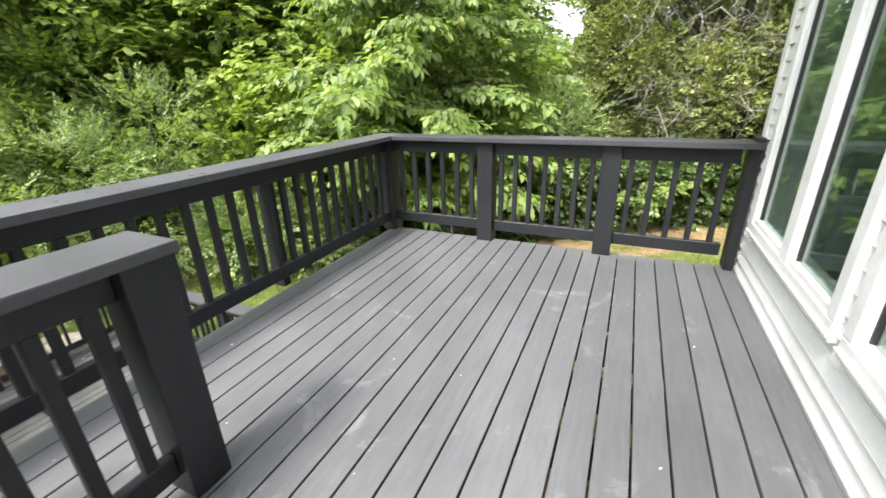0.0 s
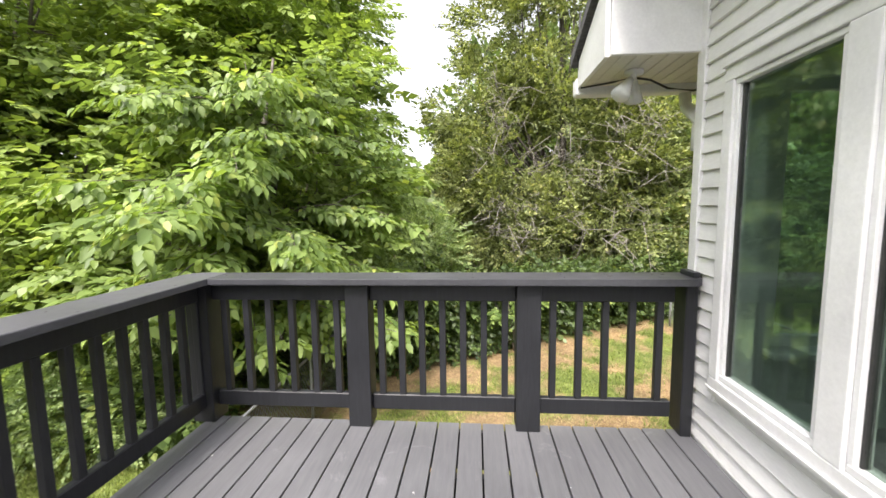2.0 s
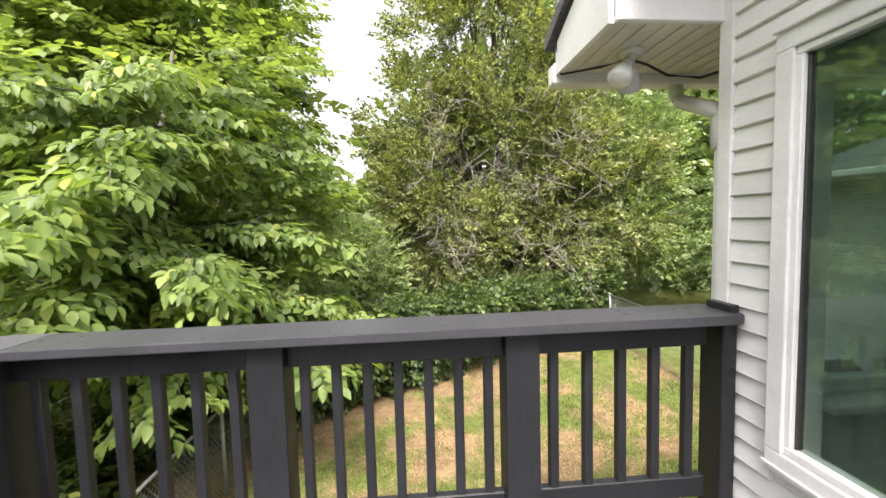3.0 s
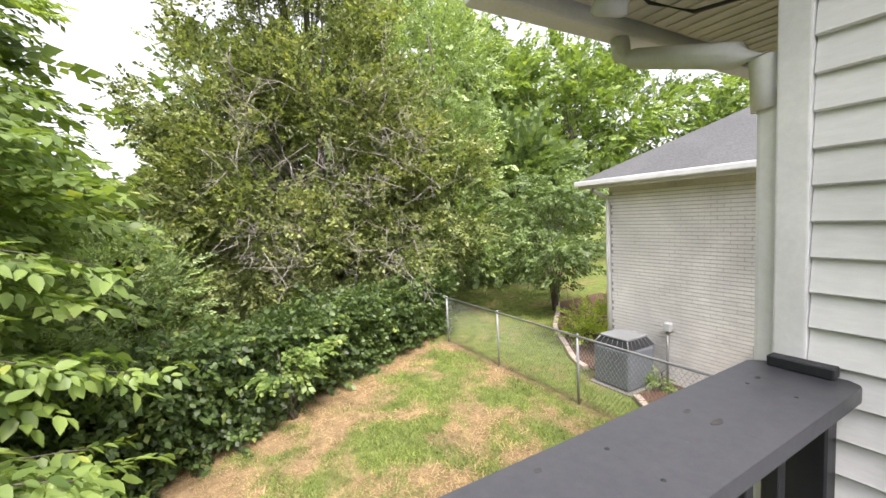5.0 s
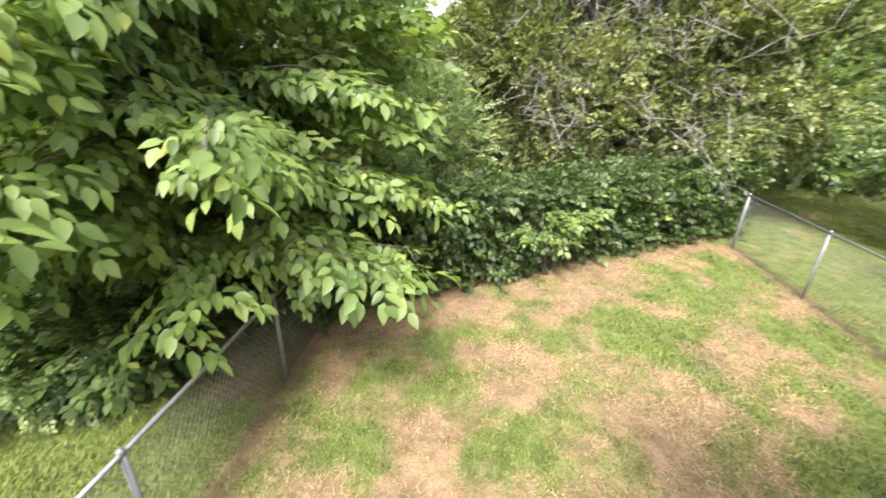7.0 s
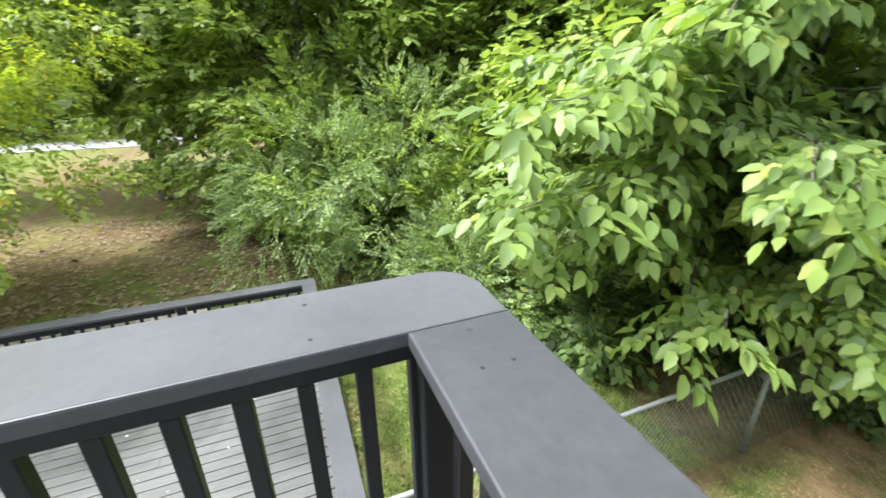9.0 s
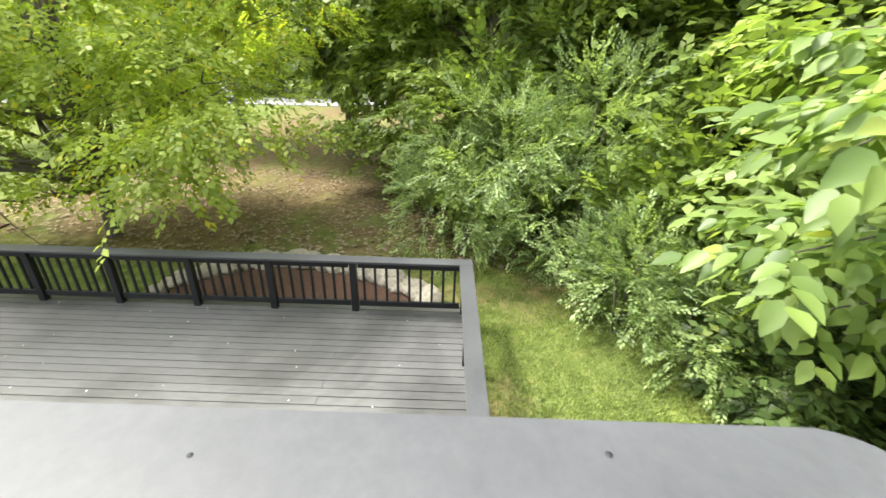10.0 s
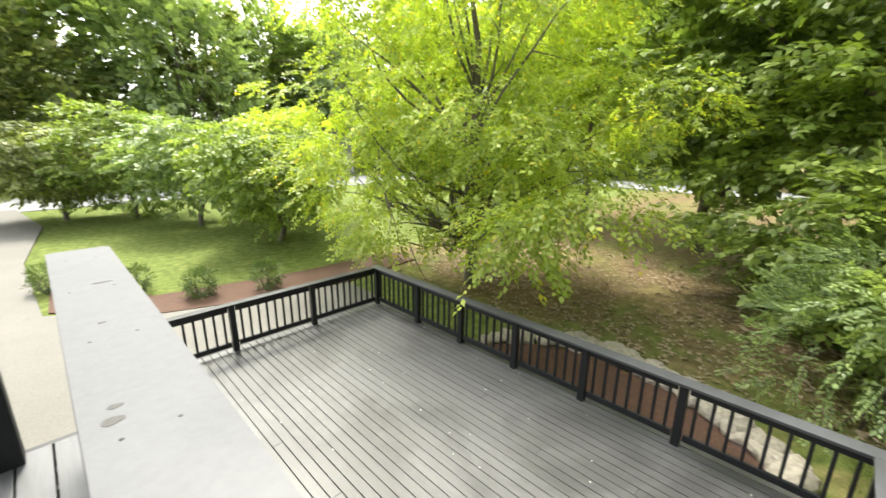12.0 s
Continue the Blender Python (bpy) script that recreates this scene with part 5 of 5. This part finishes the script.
for tip in TIPS:
    for k in range(3):
        f = (1.0, 0.86, 0.72)[k]
        root = (-5.2 + rng0.uniform(-0.3, 0.3), 4.9 + rng0.uniform(-0.3, 0.3), tip[2] + rng0.uniform(0.0, 0.4))
        j = 0.0 if k == 0 else 0.45
        end = [root[i] + (tip[i] - root[i]) * f + rng0.uniform(-j, j) for i in range(3)]
        starts.append((root, tuple(end), rng0.uniform(0.1, 0.35)))
bp, bw, bpaths = boughs(starts, 31)
near = tree("broadleaf_tree", "broad-leaved tree with bright drooping leaves arching over the fence", (-5.3, 5.3, ground_z(-5.3)), (-5.2, 5.5, 4.2), near_blobs, 1500,
            MID_LEAF, MIDDLE, 12, 0.15, 18, 0.46, (0.9, 1.3))
ninv2 = Matrix.Translation((5.3, -5.3, -ground_z(-5.3)))
ob = foliage("foliage", bp, bw, np.random.default_rng(4).uniform(0.75, 1.2, len(bp)), BIG_LEAF, near, FINE, 5, "large bright green pointed leaves on arching boughs")
ob.matrix_basis = ninv2
part("bough", tubes("bough", bpaths, BARK, 5), near, at=ninv2)

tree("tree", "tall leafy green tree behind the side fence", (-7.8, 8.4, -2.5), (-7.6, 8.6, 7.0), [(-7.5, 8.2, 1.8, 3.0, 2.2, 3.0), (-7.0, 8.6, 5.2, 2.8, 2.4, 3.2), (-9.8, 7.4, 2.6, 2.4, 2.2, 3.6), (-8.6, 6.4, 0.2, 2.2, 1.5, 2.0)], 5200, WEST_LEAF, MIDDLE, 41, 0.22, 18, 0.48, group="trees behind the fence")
tree("tree", "light green leafy tree rising beside the gap of sky", (-5.2, 10.4, -2.3), (-5.0, 10.4, 8.5), [(-5.7, 10.2, 2.4, 1.8, 1.8, 3.0), (-6.2, 10.2, 6.0, 1.7, 1.9, 3.0), (-7.9, 10.8, 7.5, 2.6, 2.2, 3.0), (-4.4, 9.6, 0.4, 1.5, 1.4, 1.8)], 4200, BIG_LEAF, MIDDLE, 42, 0.2, 16, 0.48, group="trees behind the fence")
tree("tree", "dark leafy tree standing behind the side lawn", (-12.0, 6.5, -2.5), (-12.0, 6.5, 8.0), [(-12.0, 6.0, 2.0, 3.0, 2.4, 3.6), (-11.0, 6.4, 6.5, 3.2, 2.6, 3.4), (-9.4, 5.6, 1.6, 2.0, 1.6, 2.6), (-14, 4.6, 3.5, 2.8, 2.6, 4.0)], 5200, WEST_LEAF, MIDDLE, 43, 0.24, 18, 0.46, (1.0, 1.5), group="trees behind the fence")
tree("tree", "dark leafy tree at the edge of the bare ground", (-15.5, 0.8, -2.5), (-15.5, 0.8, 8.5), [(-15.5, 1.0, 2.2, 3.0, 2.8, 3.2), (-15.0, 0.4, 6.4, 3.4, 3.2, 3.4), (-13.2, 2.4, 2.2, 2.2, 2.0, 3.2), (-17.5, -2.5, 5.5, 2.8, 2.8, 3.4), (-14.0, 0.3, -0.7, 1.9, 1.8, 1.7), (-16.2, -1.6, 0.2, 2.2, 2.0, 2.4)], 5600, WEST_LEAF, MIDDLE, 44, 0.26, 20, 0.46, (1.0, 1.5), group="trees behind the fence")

big = [(2.0, 12.2, 3.4, 4.2, 2.4, 3.2), (1.6, 12.4, 7.0, 3.2, 2.2, 3.0), (-0.6, 11.4, 1.6, 2.2, 1.6, 2.4), (4.4, 11.8, 2.0, 2.8, 1.9, 2.6), (2.2, 10.9, 0.6, 3.2, 1.3, 1.5), (1.4, 12.5, 10, 2.2, 1.8, 2.2), (-1.2, 12.2, 4.6, 1.5, 1.5, 1.4)]
bt = tree("old_tree", "large tangled olive-green tree with bare grey branches", (2.0, 12.2, -2.1), (1.6, 12.4, 10.5), big, 15500, OLIVE_LEAF, SMALL, 51, 0.2, 46, 0.60, (0.9, 1.5), 0.85, 0.45, pad=0.5, flat=0.4)
rb2 = np.random.default_rng(9)
dead = []
for k in range(80):
    p = Vector((rb2.uniform(-1.4, 3.6), rb2.uniform(9.4, 10.6), rb2.uniform(0.2, 4.8)))
    q = p + Vector((rb2.normal(0, 0.8), rb2.uniform(-1.2, -0.2), rb2.normal(-0.2, 0.6)))
    m1 = p.lerp(q, 0.5) + Vector(rb2.normal(0, 0.24, 3))
    dead.append(([tuple(p), tuple(m1), tuple(q)], [0.012, 0.008, 0.003]))
    for _ in range(8):
        r = m1.lerp(q, rb2.random()) if rb2.random() < 0.6 else p.lerp(m1, rb2.random())
        e = r + Vector(rb2.normal(0, 0.26, 3))
        dead.append(([tuple(r), tuple(r.lerp(e, 0.5) + Vector(rb2.normal(0, 0.05, 3))), tuple(e)], [0.006, 0.0045, 0.0025]))
part("deadwood", tubes("deadwood", dead, DEAD, 4), bt, "bare pale grey dead branches", Matrix.Translation((-2.0, -12.2, 2.1)))

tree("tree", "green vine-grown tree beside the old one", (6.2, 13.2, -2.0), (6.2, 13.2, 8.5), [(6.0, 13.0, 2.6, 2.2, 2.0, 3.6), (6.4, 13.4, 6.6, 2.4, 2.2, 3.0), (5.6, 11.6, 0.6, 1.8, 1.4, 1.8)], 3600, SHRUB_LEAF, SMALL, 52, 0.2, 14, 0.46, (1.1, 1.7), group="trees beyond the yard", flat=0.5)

hedge = thing("hedge", "dense dark green hedge of vines along the yard's end", "hedge", (0.0, 8.4, ground_z(0)))
rh = np.random.default_rng(61)
hx = rh.uniform(-4.4, 4.6, 5200)
hd = rh.random(5200) ** 1.6 * 1.5
hz = rh.random(5200) ** 0.85 * (1.65 + 0.5 * np.array([noise.noise(Vector((x * 0.7, 3.0, 0))) for x in hx]))
hy = 7.35 + 0.55 * (hx + 0.3) + hd + 0.25 * np.array([noise.noise(Vector((x * 1.3, z * 1.3, 5.0))) for x, z in zip(hx, hz)])
hp = np.stack([hx, hy, -2.02 + 0.0686 * np.clip(hx, -7, 0) + 0.05 + hz], 1)
hw = np.stack([rh.normal(0.25, 0.6, 5200), rh.normal(-0.8, 0.5, 5200), rh.normal(0.05, 0.5, 5200)], 1)
ob = foliage("leaves", hp, hw, rh.uniform(0.7, 1.15, 5200), IVY_LEAF, hedge, IVY, 62)
ob.matrix_basis = Matrix.Translation((0, -8.4, -ground_z(0)))
for x in np.linspace(-4, 4.4, 22):
    part("stem", tubes("stem", [([(x, 8.3 + 0.55 * x, -2.3), (x + 0.1, 8.35 + 0.55 * x, -1.2), (x - 0.05, 8.3 + 0.55 * x, -0.5)], [0.03, 0.02, 0.01])], BARK, 5), hedge, at=Matrix.Translation((0, -8.4, -ground_z(0))))
bush("sapling", "bright green feathery-leaved sapling before the hedge", [(-0.4, 7.0, -0.95, 0.7, 0.35, 0.35)], 150, BIG_LEAF, MIDDLE, 63, 0.3, (0.55, 0.8), flat=0.13)
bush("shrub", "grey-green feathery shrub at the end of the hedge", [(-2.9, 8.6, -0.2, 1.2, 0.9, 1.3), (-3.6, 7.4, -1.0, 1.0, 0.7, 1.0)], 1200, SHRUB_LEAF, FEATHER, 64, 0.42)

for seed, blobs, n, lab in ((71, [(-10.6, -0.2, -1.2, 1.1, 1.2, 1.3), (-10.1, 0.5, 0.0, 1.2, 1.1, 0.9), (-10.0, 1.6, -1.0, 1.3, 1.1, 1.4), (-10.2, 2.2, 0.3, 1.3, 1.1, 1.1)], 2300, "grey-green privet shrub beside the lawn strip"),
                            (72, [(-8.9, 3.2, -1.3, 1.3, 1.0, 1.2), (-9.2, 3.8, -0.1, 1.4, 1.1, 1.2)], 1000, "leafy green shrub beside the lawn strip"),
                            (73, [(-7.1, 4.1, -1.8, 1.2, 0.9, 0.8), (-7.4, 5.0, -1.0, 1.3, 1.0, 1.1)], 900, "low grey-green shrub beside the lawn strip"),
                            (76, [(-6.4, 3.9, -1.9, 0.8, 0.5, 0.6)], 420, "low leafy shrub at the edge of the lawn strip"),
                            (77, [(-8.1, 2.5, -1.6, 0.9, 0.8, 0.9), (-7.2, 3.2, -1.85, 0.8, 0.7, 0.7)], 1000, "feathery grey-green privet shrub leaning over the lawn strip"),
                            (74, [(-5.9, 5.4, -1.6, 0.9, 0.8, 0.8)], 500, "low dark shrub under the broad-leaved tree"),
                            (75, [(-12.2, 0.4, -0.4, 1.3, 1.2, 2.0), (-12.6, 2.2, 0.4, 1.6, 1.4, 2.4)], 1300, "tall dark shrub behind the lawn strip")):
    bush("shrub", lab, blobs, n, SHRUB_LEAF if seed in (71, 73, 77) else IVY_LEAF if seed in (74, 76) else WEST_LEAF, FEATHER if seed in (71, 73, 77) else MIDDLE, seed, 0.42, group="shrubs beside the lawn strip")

ytree = [(-11.2, -8.2, 2.4, 3.4, 3.2, 1.6), (-11.0, -7.9, 4.8, 3.0, 2.9, 1.8), (-11.6, -10.4, 1.2, 1.9, 1.9, 1.3), (-11.3, -5.6, 1.1, 1.9, 1.9, 1.2), (-9.2, -9.4, 1.3, 1.6, 1.7, 1.0), (-13.6, -8.2, 1.4, 1.8, 2.0, 1.3), (-11.4, -8.4, 7.0, 2.4, 2.4, 1.6),
         (-9.8, -12.2, 0.3, 1.7, 1.6, 1.2), (-10.3, -4.6, 0.5, 1.2, 1.3, 0.8), (-9.9, -9.9, -0.6, 1.3, 1.3, 0.8), (-10.4, -6.6, 0.0, 1.3, 1.3, 0.7), (-9.9, -8.2, -1.2, 0.9, 0.9, 0.5), (-9.2, -11.4, 2.6, 1.8, 1.8, 1.1), (-13.4, -5.2, 2.6, 1.9, 1.9, 1.1), (-9.3, -5.0, 0.3, 1.0, 1.2, 0.8), (-12.6, -6.0, 5.6, 2.0, 2.0, 1.4), (-9.8, -10.8, 5.4, 2.0, 2.0, 1.4)]
tree("yellow_green_tree", "airy yellow-green tree with low drooping boughs", (-11.1, -8.05, -2.5), (-11.3, -8.2, 7.5), ytree, 6200, YELLOW_LEAF, LACE, 81, 0.17, 40, 0.60, (0.9, 1.5), 0.75, 0.35, pad=0.6, flat=0.16)

for k, (x, y, r) in enumerate(((-5.35, -12.1, 0.42), (-6.78, -11.5, 0.46), (-2.6, -15.2, 0.45), (-4.25, -13.7, 0.40))):
    bush("boxwood", "round clipped boxwood bush in the mulch bed", [(x, y, -2.5 + r * 0.95, r * 0.72, r * 0.72, r * 0.72)], 1000, IVY_LEAF, SMALL, 90 + k, 0.0, (0.20, 0.30), 4, "clipped boxwoods", "bush", 0.75, pad=0.12)

tree("small_tree", "small multi-stemmed dark green tree in the corner bed", (8.7, 9.7, -2.0), (8.7, 9.7, 1.6), [(8.6, 9.8, 0.9, 1.6, 1.5, 1.5), (8.1, 9.2, -0.1, 1.2, 1.0, 0.9), (9.6, 10.4, 1.8, 1.5, 1.4, 1.2)], 1500, DARK_LEAF, SMALL, 95, 0.05, 16, 0.46, (0.9, 1.5))
stems = [([(8.6 + 0.08 * k, 9.6 + 0.05 * k, -2.05), (8.45 + 0.16 * k, 9.6 + 0.06 * k, -1.0), (8.3 + 0.26 * k, 9.7, 0.4)], [0.035, 0.03, 0.02]) for k in range(6)]
for path in stems:
    part("stem", tubes("stem", [path], BARK, 6), bpy.data.objects["small_tree"], at=Matrix.Translation((-8.7, -9.7, 2.0)))
bush("shrub", "low yellow-green shrub in the mulch bed by the corner", [(7.2, 6.9, -1.65, 0.7, 0.6, 0.4), (6.6, 6.5, -1.75, 0.4, 0.4, 0.3)], 300, YELLOW_LEAF, SMALL, 96, 0.4, (0.6, 0.9))
bush("weed", "leafy weed beside the air-conditioning unit", [(5.72, 3.98, -1.78, 0.14, 0.16, 0.24)], 40, MID_LEAF, SMALL, 97, 0.3, (0.6, 0.9), 4)
bush("ground_cover", "low green plants on the mulch by the edging", [(5.1, 3.0, -1.95, 0.4, 0.9, 0.12)], 130, MID_LEAF, SMALL, 98, 0.4, (0.2, 0.34), 3, flat=0.13)

FAR = [(13, 21, 6, 3.6, 7.0, 121, MID_LEAF), (20, 19, 6.5, 4.4, 8.0, 122, MID_LEAF), (8.5, 25, 7, 4.2, 8.5, 123, MID_LEAF), (17, 29, 8, 5.2, 10, 124, MID_LEAF), (27, 21, 7, 5, 8.5, 125, DARK_LEAF),
       (2.5, 24, 5, 4.5, 7, 126, DARK_LEAF), (-4.5, 20, 0.6, 4.0, 2.6, 127, MID_LEAF), (-11, 14, 5, 4.4, 6.5, 128, MID_LEAF), (-17, 10, 5, 4.2, 6.5, 129, DARK_LEAF), (-20, 3, 5.5, 4.5, 7, 130, DARK_LEAF),
       (-20, -4.5, 5, 3.0, 5.0, 131, MID_LEAF), (-24, -11, 6.5, 3.6, 4.5, 132, YELLOW_LEAF), (11.5, 15.5, 2, 2.2, 3.6, 133, DARK_LEAF), (33, 14, 5, 5, 6, 134, MID_LEAF), (-22, -19, 6.0, 4.0, 4.5, 135, YELLOW_LEAF)]
for x, y, cz, r, h, seed, leaf in FAR:
    rr = random.Random(seed)
    blobs = [(x, y, cz, r, r, h * 0.8)] + [(x + rr.uniform(-r, r) * 0.8, y + rr.uniform(-r, r) * 0.8, cz + rr.uniform(-0.6, 0.7) * h, r * 0.6, r * 0.6, h * 0.4) for _ in range(4)]
    tree("tree", "tall green tree of the woods beyond the yards", (x, y, ground_z(x) - 0.05), (x, y, cz + h * 0.7), blobs, 1500, leaf, COARSE, seed, 0.22, 12, 0.45, (0.8, 1.3), 0.5, group="background trees", pad=1.1, flat=0.4)
LAWN = [(-3.6, -27.6, 2.2, 1.9, OLIVE_LEAF, 141), (-6.2, -26.4, 2.6, 3.2, WEST_LEAF, 142), (-8.0, -22.0, 2.3, 2.2, SHRUB_LEAF, 143), (-11.5, -21.0, 2.2, 2.8, YELLOW_LEAF, 144), (-9.4, -16.6, 2.1, 2.0, WEST_LEAF, 145)]
for x, y, r, h, leaf, seed in LAWN:
    tree("lawn_tree", "small round-headed tree on the front lawn", (x, y, -2.5), (x, y, -1.0 + h), [(x, y, -0.2 + 0.2 * h, r, r, h * 0.8), (x + 0.8, y + 0.4, 0.6 + 0.2 * h, r * 0.7, r * 0.7, h * 0.6)], 1500, leaf, COARSE, seed, 0.12, 10, 0.44, (0.35, 0.6), 0.9, group="lawn trees", pad=0.6, flat=0.2)
for k in range(15):
    rr = random.Random(200 + k)
    x, y = -52 + 6.2 * k, -50 - rr.uniform(0, 14)
    r, h = rr.uniform(5, 7), rr.uniform(12, 17)
    leaf = (SHRUB_LEAF, MID_LEAF, OLIVE_LEAF)[k % 3]
    tree("tree", "tall dark tree in the woods across the street", (x, y, -2.55), (x, y, h), [(x, y, h * 0.42, r, r, h * 0.55), (x + 2, y + 1, h * 0.75, r * 0.7, r * 0.7, h * 0.4), (x - 2.5, y, h * 0.2, r * 0.8, r * 0.8, h * 0.3)], 900, leaf, COARSE, 200 + k, 0.3, 8, 0.40, (1.6, 2.4), 0.3, group="woods across the street", pad=2.2, flat=0.5)
for k in range(9):
    rr = random.Random(260 + k)
    x, y = -50 - rr.uniform(0, 8), -36 + 8.0 * k
    h = rr.uniform(12, 16)
    tree("tree", "tall dark tree in the woods across the street", (x, y, -2.55), (x, y, h), [(x, y, h * 0.42, 5.5, 5.5, h * 0.55), (x + 2, y + 1, h * 0.75, 3.8, 3.8, h * 0.4), (x, y - 2.5, h * 0.2, 4.5, 4.5, h * 0.3)], 900, (DARK_LEAF, MID_LEAF)[k % 2], COARSE, 260 + k, 0.3, 8, 0.40, (1.6, 2.4), 0.3, group="woods across the street", pad=2.2, flat=0.5)

# a house across the street and a parked car behind the trees
far_house = thing("far_house", "low house with a dark grey roof across the street", "house", (-24, -47, -2.5))
part("wall", slab("wall", -6, 6, -4, 4, 0, 2.7, FAR_WALL, 0.0), far_house)
hb = bmesh.new()
hv = [hb.verts.new(p) for p in ((-6.5, -4.6, 2.7), (6.5, -4.6, 2.7), (6.5, 4.6, 2.7), (-6.5, 4.6, 2.7), (-6.5, 0, 5.2), (6.5, 0, 5.2))]
for f in ((0, 1, 5, 4), (2, 3, 4, 5), (0, 4, 3), (1, 2, 5), (0, 3, 2, 1)):
    hb.faces.new([hv[i] for i in f])
part("roof", from_bm("roof", hb, SHINGLE), far_house, "dark grey roof")
part("door", slab("door", -0.5, 0.5, 4.005, 4.05, 0, 2.05, DARK, 0.0), far_house)
for wx in (-4, -2.2, 2.6):
    w = part("window", slab("window", wx - 0.6, wx + 0.6, 4.005, 4.06, 0.9, 2.1, TRIM, 0.0), far_house)
    part("pane", slab("pane", wx - 0.5, wx + 0.5, 4.061, 4.07, 1.0, 2.0, DARK, 0.0), w)


def parked_car(x, y, turn):
    t = thing("parked_car", "white car parked on the street behind the trees", "car", (x, y, -2.45))
    t.rotation_euler[2] = turn
    bm = bmesh.new()
    prof = [(-2.2, 0.35), (-2.2, 0.8), (-1.5, 0.95), (-0.9, 1.42), (0.7, 1.45), (1.35, 0.98), (2.15, 0.82), (2.2, 0.35)]
    lo_s = [bm.verts.new((px, -0.88, pz)) for px, pz in prof]
    hi_s = [bm.verts.new((px, 0.88, pz)) for px, pz in prof]
    bm.faces.new(lo_s[::-1])
    bm.faces.new(hi_s)
    for i in range(len(prof)):
        j = (i + 1) % len(prof)
        bm.faces.new((lo_s[i], lo_s[j], hi_s[j], hi_s[i]))
    bmesh.ops.bevel(bm, geom=list(bm.edges), offset=0.06, segments=2, affect="EDGES")
    part("body", from_bm("body", bm, CAR), t)
    for s in (-1, 1):
        part("side_window", slab("side_window", -0.95, 0.85, s * 0.885 - 0.004, s * 0.885 + 0.004, 1.0, 1.34, DARK, 0.0), t)
        for wx in (-1.35, 1.35):
            w = part("wheel", tubes("wheel", [([(wx, s * 0.72, 0.33), (wx, s * 0.9, 0.33)], [0.33, 0.33])], DARK, 18), t)
            part("rim", tubes("rim", [([(wx, s * 0.9, 0.33), (wx, s * 0.915, 0.33)], [0.2, 0.19])], METAL, 14), w)


parked_car(-40.5, -21.5, 1.62)
